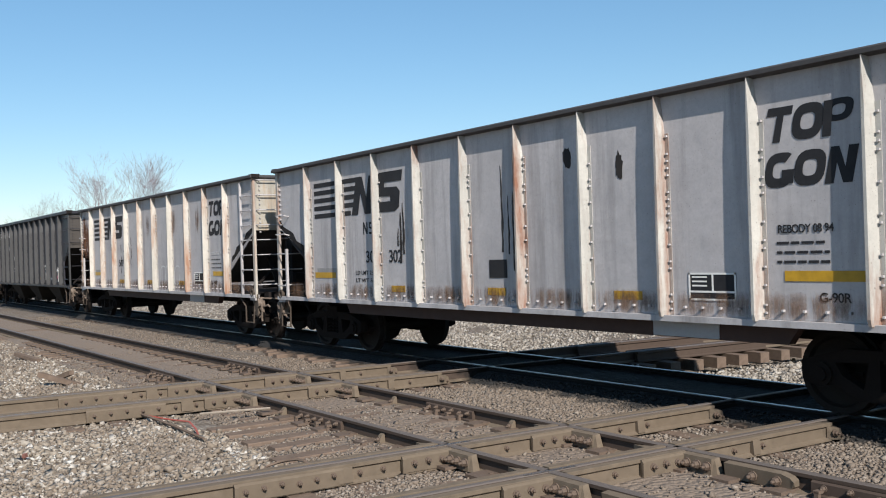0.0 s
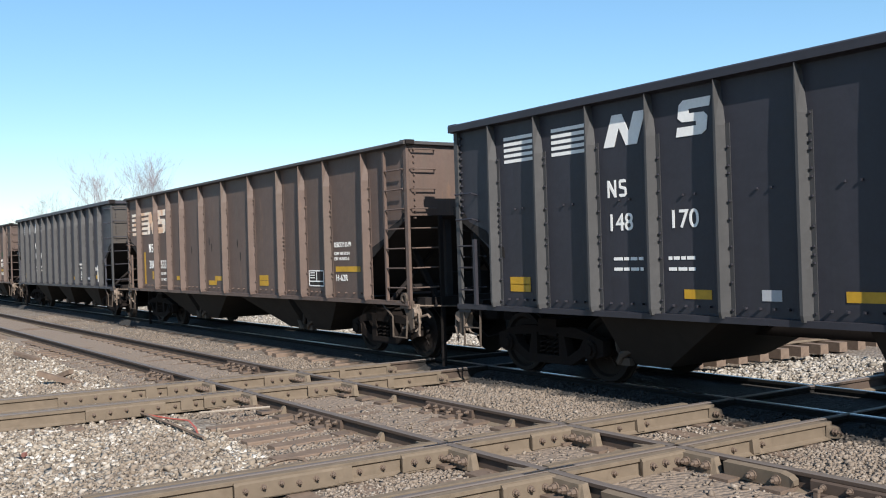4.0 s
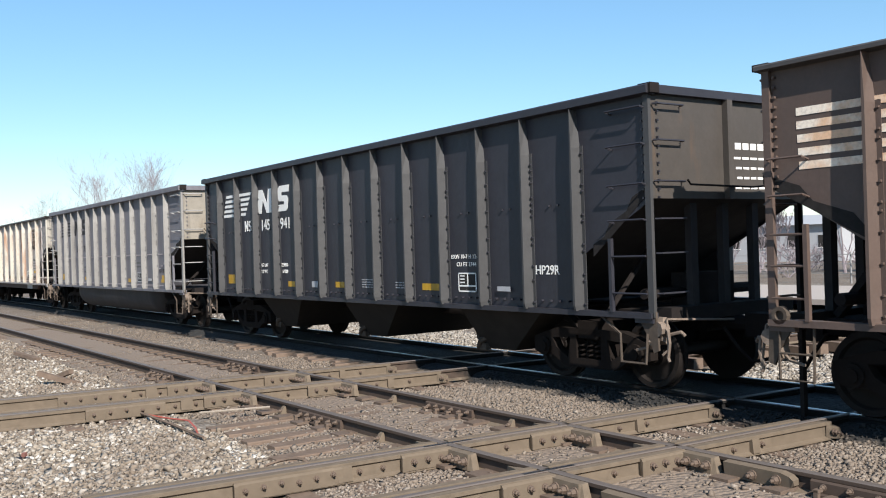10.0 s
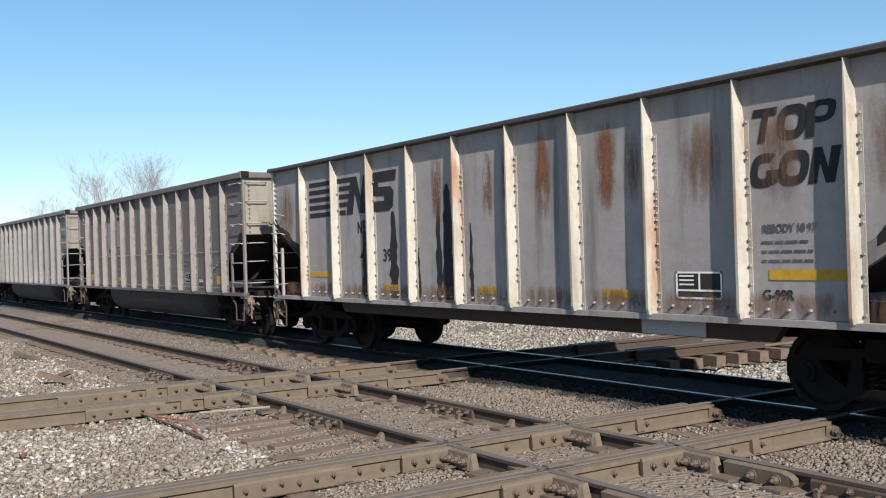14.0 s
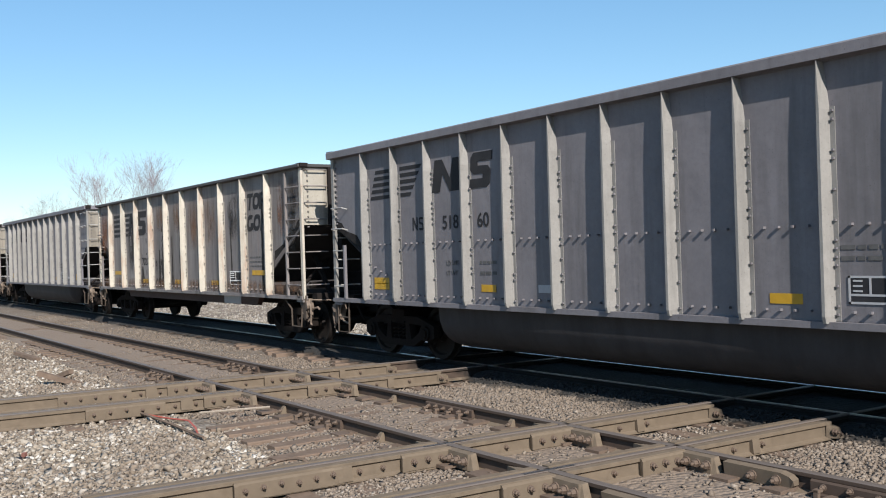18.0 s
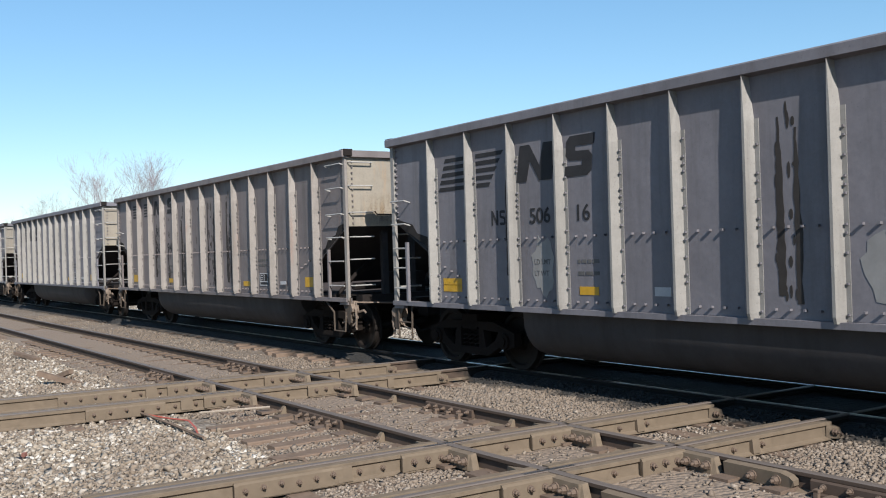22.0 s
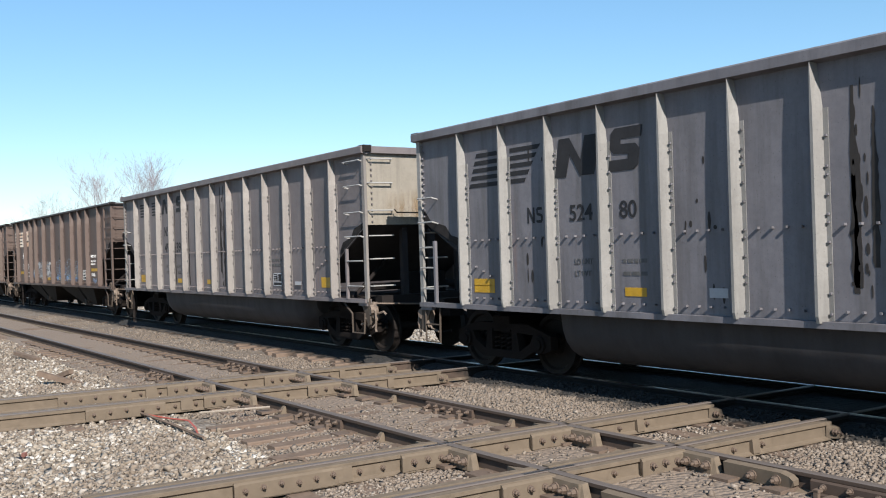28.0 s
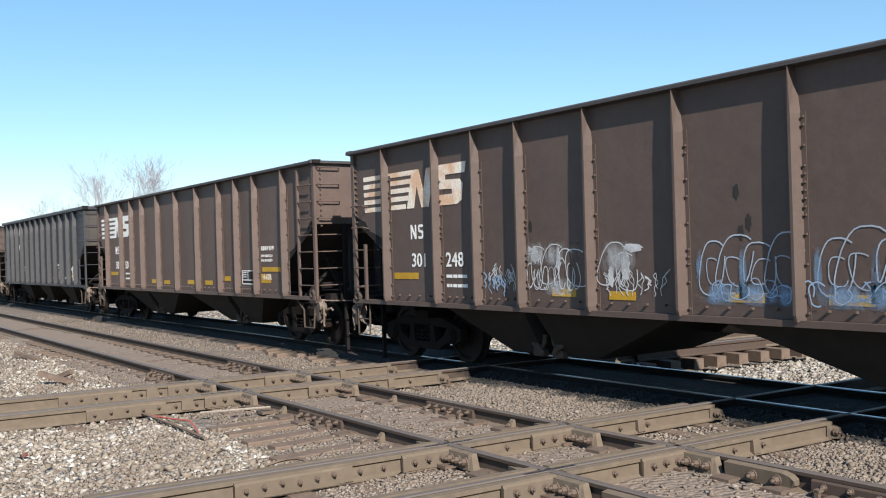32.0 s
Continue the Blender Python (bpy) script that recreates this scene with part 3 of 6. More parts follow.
# bay colour holds the shade that falls beneath the side sill
M_BAY = plain("shaded_bay_steel", (0.030, 0.026, 0.023), 0.85, 0.0, 4, 0.5, 0.7, spec=0.15)
# slope steel is darkened for soot and for the shade in the end recess
M_SLOPE = plain("sooty_shaded_slope_steel", (0.038, 0.034, 0.034), 0.85, 0.0, 5, 0.5, 0.7, spec=0.2)
M_STRAP = plain("grimy_strap_iron", (0.085, 0.066, 0.052), 0.8, 0.0, 16, 0.5, 0.7, spec=0.2)
M_RIM = plain("dark_rim_steel", (0.06, 0.055, 0.055), 0.7, 0.0, 8)
PAINT = plain("car_body_paint", (0.4, 0.4, 0.4))      # stands in on the patterns; each car gets its own paint


RIM = {"gon": M_RIM, "brown": M_RIM, "black": PAINT, "tub": PAINT}


def side_outline(st):
    z0, z1 = st["slope"]
    a, b = st["posts"][0], st["posts"][-1]
    zt = st["top"] - 0.03
    return [(0, zt), (0, z0), (a, z1), (a + 0.02, SHEET_Z), (b - 0.02, SHEET_Z), (b, z1), (st["len"], z0), (st["len"], zt)]


def rib_mesh(st):
    """A pressed post: slanted sides, pointed at the top."""
    rings = []
    zt = st["top"] - st["chord"] - 0.01
    for z, d, wf, wb in ((SHEET_Z - 0.02, RIB - 0.01, 0.006, 0.042), (SHEET_Z + 0.05, RIB + 0.01, 0.008, 0.05), (2.3, RIB + 0.006, 0.006, 0.048), (3.20, RIB, 0.004, 0.044), (zt, RIB - 0.012, -0.022, -0.012)):
        rings.append([(-0.038, 0.01, z), (-0.028, -d, z), (wf, -d, z), (wb, 0.01, z)])
    g = Geo().loft(rings)
    g.box(0.03, 0.098, -0.007, 0.004, SHEET_Z, 3.22)
    return g.mesh("side_post", PAINT)


def end_posts(kind):
    return {"gon": (-0.56, 0.25), "brown": (0.0,)}.get(kind, (-0.08,))


def casting_mesh():
    """Lumpy coupling gear that hangs at a corner of the frame."""
    g = Geo()
    g.loft([[(x, -0.02, 1.0), (x + 0.02, -0.06, 0.9), (x, -0.04, 0.72), (x + 0.01, 0.05, 0.66), (x, 0.08, 0.85), (x, 0.05, 1.0)] for x in (-0.12, -0.02, 0.05)])
    g.disc((0.02, -0.09, 0.86), (0.2, 1, 0), 0.09, 0.12, 9).disc((-0.14, -0.03, 0.70), (1, 0.2, 0), 0.07, 0.10, 8)
    g.tube([(0.05, -0.04, 0.92), (0.15, -0.05, 0.84), (0.17, -0.05, 0.70), (0.13, -0.04, 0.52), (0.15, -0.04, 0.47)], 0.02, 6)
    g.tube([(-0.1, -0.03, 0.72), (-0.2, -0.04, 0.62), (-0.38, -0.04, 0.58)], 0.018, 5)
    g.tube([(0.06, 0.02, 0.78), (0.26, 0.06, 0.83), (0.30, 0.08, 0.78)], 0.022, 6)
    return g.mesh("coupling_gear", M_GEAR, False)


def grab(x0, x1, z, y, out=0.11):
    """A bent iron rung fixed to a surface that faces the camera."""
    return Geo().tube([(x0, y, z - 0.03), (x0, y - out, z), (x1, y - out, z), (x1, y, z - 0.03)], 0.013, 5)


def rivet_heights(kind, x):
    """Uneven rows: some close together, some missing."""
    rnd = random.Random(int(x * 100))
    z, out = SHEET_Z + 0.07, []
    while z < 3.2:
        out.append(z)
        z += 0.085 if rnd.random() < 0.35 else rnd.choice((0.2, 0.21, 0.31))
    return out


def wheelset_mesh():
    g = Geo()
    n = 28
    for s in (-1, 1):
        prof = [(0.685, 0.10), (0.685, 0.485), (0.715, 0.485), (0.72, 0.457), (0.82, 0.452), (0.82, 0.385), (0.775, 0.36), (0.77, 0.16), (0.84, 0.13), (0.84, 0.09)]
        rings = [[(math.cos(2 * math.pi * k / n) * r, s * y, math.sin(2 * math.pi * k / n) * r) for k in range(n)] for y, r in prof]
        g.loft(rings)
    g.tube([(0, -1.02, 0), (0, -0.7, 0), (0, 0.7, 0), (0, 1.02, 0)], 0.085, 10)
    g.box(-0.3, 0.3, -0.845, -0.83, -0.02, 0.02)
    return g.mesh("wheelset", M_WHEEL, True)


def frame_mesh():
    """Cast truck side with its two openings, pointed arch and bearing ends."""
    outer = [(-1.13, 0.60), (-1.13, 0.40), (-0.98, 0.34), (-0.75, 0.36), (-0.48, 0.22), (0.48, 0.22), (0.75, 0.36), (0.98, 0.34), (1.13, 0.40), (1.13, 0.60), (0.95, 0.66), (0.62, 0.75), (-0.62, 0.75), (-0.95, 0.66)]
    bm = bmesh.new()
    ov = [bm.verts.new((x, 0, z)) for x, z in outer]
    edges = [bm.edges.new((ov[i], ov[(i + 1) % len(ov)])) for i in range(len(ov))]
    for hole in ([(-0.74, 0.60), (-0.66, 0.47), (-0.42, 0.34), (-0.36, 0.62)], [(0.74, 0.60), (0.66, 0.47), (0.42, 0.34), (0.36, 0.62)], [(-0.24, 0.66), (-0.24, 0.34), (0.24, 0.34), (0.24, 0.66)]):
        hv = [bm.verts.new((x, 0, z)) for x, z in hole]
        edges += [bm.edges.new((hv[i], hv[(i + 1) % len(hv)])) for i in range(len(hv))]
    bmesh.ops.triangle_fill(bm, use_beauty=True, edges=edges)
    res = bmesh.ops.extrude_face_region(bm, geom=bm.faces[:])
    for v in [e for e in res["geom"] if isinstance(e, bmesh.types.BMVert)]:
        v.co.y -= 0.14
    bmesh.ops.recalc_face_normals(bm, faces=bm.faces)
    me = bpy.data.meshes.new("side_frame")
    bm.to_mesh(me)
    bm.free()
    me.materials.append(M_STEEL)
    return me


SHARED = {}


def shared(name, make):
    if name not in SHARED:
        SHARED[name] = make()
    return SHARED[name]


def spring_mesh():
    g = Geo()
    for x in (-0.15, 0.0, 0.15):
        path = [(x + 0.06 * math.cos(a), 0.06 * math.sin(a), 0.34 + a * 0.0105) for a in [i * 0.8 for i in range(28)]]
        g.tube(path, 0.015, 4)
    return g.mesh("spring", M_STEEL)


WHEELS = []


def build_truck(car, x):
    bol = Geo().box(-0.2, 0.2, -1.12, 1.12, 0.62, 0.86).box(-0.21, 0.21, -0.97, 0.97, 0.30, 0.62).box(-0.32, 0.32, -0.25, 0.25, 0.84, 0.98)
    t = part("truck", shared("truck", lambda: bol.mesh("truck", M_STEEL)), None, car, at=pose(x, 0, 0))
    fr = shared("frame", frame_mesh)
    cap = shared("cap", lambda: Geo().disc((0, 0, 0), (0, -1, 0), 0.13, 0.06, 14).disc((0, -0.06, 0), (0, -1, 0), 0.08, 0.03, 10).mesh("bearing_cap", M_STEEL))
    for s in (-1, 1):
        m = pose(0, -0.98, 0) if s < 0 else pose(0, 0.98, 0, 0, 0, 180)
        part("side_frame", fr, None, t, at=m)
        part("spring", shared("spring", spring_mesh), None, t, at=pose(0, s * 1.05, 0))
        for k in (-0.89, 0.89):
            part("bearing_cap", cap, None, t, at=(pose(k, -1.10, 0.47) if s < 0 else pose(k, 1.10, 0.47, 0, 0, 180)))
    for k in (-0.89, 0.89):
        w = part("wheelset", shared("wheelset", wheelset_mesh), None, t, at=pose(k, 0, 0.457))
        WHEELS.append((w, k))
    return t


def brake_wheel(car, length, y0=-0.08):
    g = Geo()
    for k in range(20):
        a, b = 2 * math.pi * k / 20, 2 * math.pi * (k + 1) / 20
        g.tube([(length + 0.16, y0 + 0.25 * math.cos(a), 3.33 + 0.25 * math.sin(a)), (length + 0.16, y0 + 0.25 * math.cos(b), 3.33 + 0.25 * math.sin(b))], 0.018, 5)
    for k in range(6):
        a = 2 * math.pi * k / 6
        g.tube([(length + 0.13, y0, 3.33), (length + 0.16, y0 + 0.25 * math.cos(a), 3.33 + 0.25 * math.sin(a))], 0.012, 5)
    g.tube([(length + 0.02, y0, 3.33), (length + 0.18, y0, 3.33)], 0.04, 8)
    hw = part("hand_brake_wheel", g, M_GALV, car)
    part("brake_chain_box", Geo().box(length + 0.02, length + 0.13, y0 - 0.2, y0, 2.85, 3.25).tube([(length + 0.08, -0.18, 2.85), (length + 0.08, -0.18, 1.1)], 0.012, 5).tube([(length + 0.10, -0.25, 3.3), (length + 0.14, -0.33, 3.1), (length + 0.12, -0.25, 2.7)], 0.02, 5), M_UNDER, hw)


def build_pattern(kind):
    """One car of a kind, standing with its rear end at x = 0."""
    st = STYLES[kind]
    top, length = st["top"], st["len"]
    car = thing("coal_car", "", "rail car", "coal cars in the train")
    outline = side_outline(st)
    for s in (-1, 1):
        ya, yb = (-HALF, -HALF + 0.012) if s < 0 else (HALF - 0.012, HALF)
        part("side_sheet", Geo().prism(outline, ya, yb), PAINT, car)
    # upper rim, hollow in the middle
    c = st["chord"]
    for s in (-1, 1):
        prof = [(s * (HALF + 0.125), top - c), (s * (HALF + 0.125), top - 0.02), (s * (HALF + 0.10), top), (s * (HALF - 0.06), top), (s * (HALF - 0.06), top - c), (s * HALF, top - c - 0.02)]
        part("top_rail", Geo().along_x(prof, -0.06, length + 0.06), RIM[kind], car)
    for x0, x1 in ((-0.08, 0.08), (length - 0.08, length + 0.08)):
        part("end_rail", Geo().box(x0, x1, -HALF + 0.07, HALF - 0.07, top - c, top - 0.008), RIM[kind], car)
        for s in (-1, 1):
            part("corner_cap", Geo().loft([[(x, y, z) for x, y in ((x0 - 0.02, s * HALF - 0.09), (x1 + 0.02, s * HALF - 0.09), (x1 + 0.02, s * HALF + 0.07), (x1 - 0.03, s * HALF + 0.112), (x0 - 0.02, s * HALF + 0.112))] for z in (top - min(c, 0.11) , top + 0.012)]), M_UNDER, car)
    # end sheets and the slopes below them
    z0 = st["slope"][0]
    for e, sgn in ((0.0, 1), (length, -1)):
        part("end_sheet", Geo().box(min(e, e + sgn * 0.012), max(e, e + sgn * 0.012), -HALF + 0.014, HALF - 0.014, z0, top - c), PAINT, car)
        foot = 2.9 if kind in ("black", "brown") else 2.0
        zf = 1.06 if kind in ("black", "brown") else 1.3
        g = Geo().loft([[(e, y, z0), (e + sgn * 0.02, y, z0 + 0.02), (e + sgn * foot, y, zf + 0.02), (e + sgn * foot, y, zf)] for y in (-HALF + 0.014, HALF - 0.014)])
        part("slope_sheet", g, M_SLOPE, car, "slope sheet darkened with soot and painted shade")
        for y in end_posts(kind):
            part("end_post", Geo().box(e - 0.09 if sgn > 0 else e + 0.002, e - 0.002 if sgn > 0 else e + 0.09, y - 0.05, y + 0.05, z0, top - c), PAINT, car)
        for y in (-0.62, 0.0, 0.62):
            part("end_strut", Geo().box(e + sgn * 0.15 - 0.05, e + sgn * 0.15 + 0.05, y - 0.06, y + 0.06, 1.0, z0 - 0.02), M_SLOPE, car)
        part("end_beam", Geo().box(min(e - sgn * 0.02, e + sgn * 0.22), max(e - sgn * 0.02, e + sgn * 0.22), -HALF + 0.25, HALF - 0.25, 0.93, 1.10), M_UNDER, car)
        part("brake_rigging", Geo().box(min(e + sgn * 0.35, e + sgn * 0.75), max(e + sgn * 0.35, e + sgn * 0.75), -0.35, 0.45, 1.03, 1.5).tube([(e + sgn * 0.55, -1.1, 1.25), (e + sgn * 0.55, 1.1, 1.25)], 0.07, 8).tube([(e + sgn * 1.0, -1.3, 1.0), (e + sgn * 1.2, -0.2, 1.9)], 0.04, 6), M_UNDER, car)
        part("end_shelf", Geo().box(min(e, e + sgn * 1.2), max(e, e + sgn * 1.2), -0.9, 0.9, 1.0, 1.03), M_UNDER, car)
        cp = Geo().tube([(e - sgn * 0.62, 0, 0.82), (e + sgn * 0.5, 0, 0.85)], 0.10, 8).box(min(e - sgn * 0.62, e - sgn * 0.28), max(e - sgn * 0.62, e - sgn * 0.28), -0.16, 0.16, 0.68, 0.98)
        part("coupler", cp, M_STEEL, car)
        part("air_hose", Geo().tube([(e - sgn * 0.1, -0.35, 0.8), (e - sgn * 0.3, -0.33, 0.55), (e - sgn * 0.45, -0.25, 0.38), (e - sgn * 0.6, -0.12, 0.42)], 0.025, 6), M_STEEL, car)
    # side posts with their rivets
    rm = rib_mesh(st)
    g = Geo()
    for x in st["posts"]:
        part("side_post", rm, None, car, at=pose(x, -HALF, 0))
        part("side_post", rm, None, car, at=pose(x, HALF, 0, 0, 0, 180))
        for z in rivet_heights(kind, x):
            g.box(x + 0.064, x + 0.086, -HALF - 0.034, -HALF, z - 0.011, z + 0.011)
    for i in range(12):
        for e in (0.115, length - 0.115):
            g.box(e - 0.014, e + 0.014, -HALF - 0.04, -HALF, 2.45 + i * 0.105, 2.475 + i * 0.105)
        for e, w in ((-0.012, 0.012), (length, 0.035)):
            g.box(e - 0.02, e + w, -HALF + 0.09, -HALF + 0.115, 2.45 + i * 0.105, 2.475 + i * 0.105)
    # rows of bolts on the panels
    for a, b in zip(st["posts"], st["posts"][1:]):
        n = 4
        for j in range(n):
            x = a + 0.16 + (b - a - 0.30) * (j + 0.5) / n
            g.box(x - 0.012, x + 0.012, -HALF - 0.045, -HALF, SHEET_Z + 0.085, SHEET_Z + 0.11)
            if kind == "tub":
                g.box(x - 0.013, x + 0.013, -HALF - 0.045, -HALF, 2.02, 2.046)
                if (a < 1.4 or b > 13.4 or a > 11.5) and j < 3:
                    z = (1.62 if a < 11.5 or b > 13 else 1.45) - (0.07 if a < 3 else -0.07) * j
                    g.box(x - 0.013, x + 0.013, -HALF - 0.05, -HALF, z, z + 0.026)
            if kind == "black" and j in (1, 2):
                g.box(x - 0.012, x + 0.012, -HALF - 0.03, -HALF, 2.45, 2.475)
    tagged(part("rivets", g, PAINT, car), kind="stuff")
    for s in (-1, 1):
        a, b = (-HALF - 0.09, -HALF + 0.04) if s < 0 else (HALF - 0.04, HALF + 0.09)
        part("side_sill", Geo().box(0.0, length, a, b, SHEET_Z - 0.075, SHEET_Z - 0.004), PAINT, car)
        for x in (0.03, length - 0.03):
            part("corner_post", Geo().box(x - 0.045, x + 0.045, min(s * HALF, s * (HALF + 0.05)), max(s * HALF, s * (HALF + 0.05)), 1.0, top - c), PAINT, car)
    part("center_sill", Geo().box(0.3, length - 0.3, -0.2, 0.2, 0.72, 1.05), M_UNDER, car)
    if kind == "gon":
        for s in (-1, 1):
            g = Geo().prism([(2.6, 0.985), (2.75, 0.78), (12.3, 0.78), (12.45, 0.985)], s * 1.30 - 0.06, s * 1.30 + 0.06)
            part("fish_sill", g, M_DARKSILL, car)
        part("floor", Geo().box(0.9, length - 0.9, -HALF + 0.02, HALF - 0.02, 1.0, 1.05), M_UNDER, car)
        part("sill_plate", Geo().box(10.4, 11.4, -1.375, -1.362, 0.79, 0.98), M_GREY_MARK, car)
    elif kind == "tub":
        n = 12
        for s in (-1, 1):
            yc = s * 0.78
            ring = lambda x, k: [(x, yc + 0.62 * math.cos(math.pi + math.pi * j / n) * k, 1.0 - 0.72 * k * abs(math.sin(math.pi * j / n)) ** 0.75) for j in range(n + 1)]
            g = Geo().loft([ring(2.95, 0.55), ring(3.25, 0.97), ring(3.5, 1.0), ring(11.3, 1.0), ring(11.55, 0.97), ring(11.85, 0.55)])
            # tub colour carries the shade beneath the car besides its sooty streaks
            part("tub", g, shared("tub_paint", lambda: paint("shaded_streaked_tub", (0.050, 0.046, 0.048), rust=0.05, grime=1.0, grime_color=(0.022, 0.020, 0.020), seed=40, rough=0.75, streak=0.8)), car, "grey rounded tub with sooty streaks and shade in its colour", smooth=True)
        for x0, x1 in ((0.9, 3.1), (11.8, length - 0.9)):
            part("floor", Geo().box(x0, x1, -HALF + 0.02, HALF - 0.02, 1.0, 1.05), M_UNDER, car)
    else:
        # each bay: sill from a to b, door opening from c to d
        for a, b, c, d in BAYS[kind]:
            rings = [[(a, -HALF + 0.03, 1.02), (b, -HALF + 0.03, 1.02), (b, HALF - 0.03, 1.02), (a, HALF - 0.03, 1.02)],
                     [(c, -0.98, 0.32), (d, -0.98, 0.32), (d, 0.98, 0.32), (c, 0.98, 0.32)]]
            bay = part("hopper_bay", Geo().loft(rings), M_BAY, car, "hopper bay with underbody shade painted into its dark colour")
            m, f = (c, -1) if c - a < b - d else (d, 1)     # the latch sits at the steep side
            part("door_latch", Geo().tube([(m, -1.02, 0.36), (m + f * 0.10, -1.05, 0.50), (m + f * 0.12, -1.05, 0.62)], 0.035, 6).box(min(m - f * 0.12, m + f * 0.10), max(m - f * 0.12, m + f * 0.10), -1.08, -0.98, 0.30, 0.40).tube([(m - f * 0.17, -1.04, 0.52), (m, -1.09, 0.44), (m + f * 0.08, -1.06, 0.33)], 0.05, 6), M_STRAP, bay)
    # ladders and grab irons
    tall = kind in ("gon", "brown")
    y = -HALF
    for e, sgn in ((0.0, 1), (length, -1)):
        xs, xp = e + sgn * 0.66, e + sgn * 0.06
        right = sgn < 0
        hi = top - 0.14 if (tall and right) else 1.98
        if not right:
            xs, hi = e + sgn * 0.48, 2.05
        part("ladder_stile", Geo().box(xs - 0.025, xs + 0.025, y - 0.10, y - 0.05, 1.05, hi), PAINT, car)
        zz = [1.28 + i * 0.335 for i in range(8)] if (tall and right) else [1.29, 1.75] if right else [1.28, 1.62, 1.95]
        for z in zz:
            if z < hi:
                part("rung", Geo().tube([(xs, y - 0.085, z), (xp, y - 0.085, z)], 0.014, 5), M_GRAB if kind == "tub" else PAINT, car)
        if not tall or not right:
            for z in ([3.58, 3.13, 2.64, 2.20] if right else [2.75, 2.36]):
                part("grab_iron", grab(min(xs, xp), max(xs, xp), z, y), M_GRAB if kind == "tub" else PAINT, car)
        # step below the corner: a bent strap at the front end, a short ladder at the rear
        if right:
            st_g = Geo().tube([(e - 0.92, y - 0.03, 0.99), (e - 0.56, y - 0.05, 0.78), (e - 0.55, y - 0.05, 0.43), (e - 0.14, y - 0.05, 0.43), (e - 0.12, y - 0.03, 0.80)], 0.019, 5)
        else:
            st_g = Geo().tube([(e + 0.10, y - 0.04, 1.0), (e + 0.10, y - 0.04, 0.42), (e + 0.50, y - 0.04, 0.42), (e + 0.52, y - 0.04, 1.0)], 0.017, 5)
            st_g.tube([(e + 0.10, y - 0.04, 0.70), (e + 0.51, y - 0.04, 0.70)], 0.014, 5)
        part("stirrup", st_g, M_STRAP, car)
        # gusset that hangs under the corner, with its jacking ring
        gus = Geo().prism([(e + sgn * 0.30, 1.03), (e - sgn * 0.02, 1.07), (e - sgn * 0.05, 0.60), (e + sgn * 0.03, 0.56), (e + sgn * 0.10, 0.74)], y - 0.03, y + 0.0)
        part("corner_gusset", gus, M_STRAP, car)
        if tall:
            ring = Geo().loft([[(e + sgn * 0.14 + r * math.cos(a), yy, 1.10 + r * math.sin(a)) for a in [math.pi / 6 * k for k in range(12)]] for yy, r in ((y - 0.03, 0.10), (y - 0.09, 0.095), (y - 0.09, 0.055), (y - 0.05, 0.05))])
            part("jacking_ring", ring, M_STRAP, car)
        # braces under the overhanging end
        if tall:
            for yy in (-0.75, 0.75):
                part("end_brace", Geo().tube([(e + sgn * 0.30, yy, 1.05), (e + sgn * 1.05, yy, 1.95)], 0.06, 4), M_UNDER, car)
        # end ladder
        out = e - sgn * 0.0
        for z in ([1.28 + i * 0.335 for i in range(8)] if tall else [1.29, 1.78, 2.2, 2.66, 3.16, 3.6]):
            part("rung", Geo().tube([(out - sgn * 0.02, -HALF + 0.02, z), (out - sgn * 0.09, -HALF + 0.04, z), (out - sgn * 0.09, -HALF + 0.50, z), (out - sgn * 0.02, -HALF + 0.52, z)], 0.014, 5), M_GRAB if kind == "tub" else PAINT, car)
        if tall:
            part("ladder_stile", Geo().box(min(out - sgn * 0.03, out - sgn * 0.08), max(out - sgn * 0.03, out - sgn * 0.08), -HALF + 0.55, -HALF + 0.62, 2.5, top - c), M_UNDER, car)
        else:
            part("hand_rod", Geo().tube([(out - sgn * 0.11, -HALF + 0.52, 2.68), (out - sgn * 0.12, -HALF + 0.56, 2.62), (out - sgn * 0.12, 0.3, 2.60), (out - sgn * 0.1, 0.6, 2.62)], 0.014, 5), M_UNDER, car)
        # uncoupling lever and small brackets at the corner
        lev = Geo().tube([(e - sgn * 0.12, -HALF + 0.05, 0.98), (e - sgn * 0.16, -HALF + 0.02, 0.62), (e - sgn * 0.10, -HALF - 0.02, 0.55)], 0.016, 5).tube([(e - sgn * 0.12, -HALF + 0.05, 0.98), (e - sgn * 0.14, -0.2, 0.90)], 0.016, 5)
        part("coupler_lever", lev, M_GEAR, car)
        part("coupling_gear", shared("gear", casting_mesh), None, car, at=pose(e - sgn * 0.02, y + 0.06, 0) @ Matrix.Scale(-1 if sgn > 0 else 1, 4, (1, 0, 0)))
        part("corner_bracket", Geo().box(min(e, e + sgn * 0.30), max(e, e + sgn * 0.30), y - 0.06, y + 0.02, 0.93, 1.05), PAINT, car)
    if kind == "gon":
        brake_wheel(car, length)
    for x in (1.58, length - 1.58):
        build_truck(car, x)
    return car


# ---- markings on the cars ----
def rust_white():
    def build(nt, b):
        vec = coords(nt)
        c = mix(nt, ramp(nt, noise_at(nt, vec, 2.2, 4), [(0.44, grey(0.0)), (0.60, grey(0.85))]), (0.82, 0.72, 0.60), (0.66, 0.38, 0.21))
        c = mix(nt, ramp(nt, noise_at(nt, vec, 25, 4), [(0.45, grey(0.0)), (0.8, grey(0.5))]), c, (0.30, 0.22, 0.17))
        nt.links.new(c, b.inputs["Base Color"])
        b.inputs["Roughness"].default_value = 0.75
    return material("rust_stained_white", build)


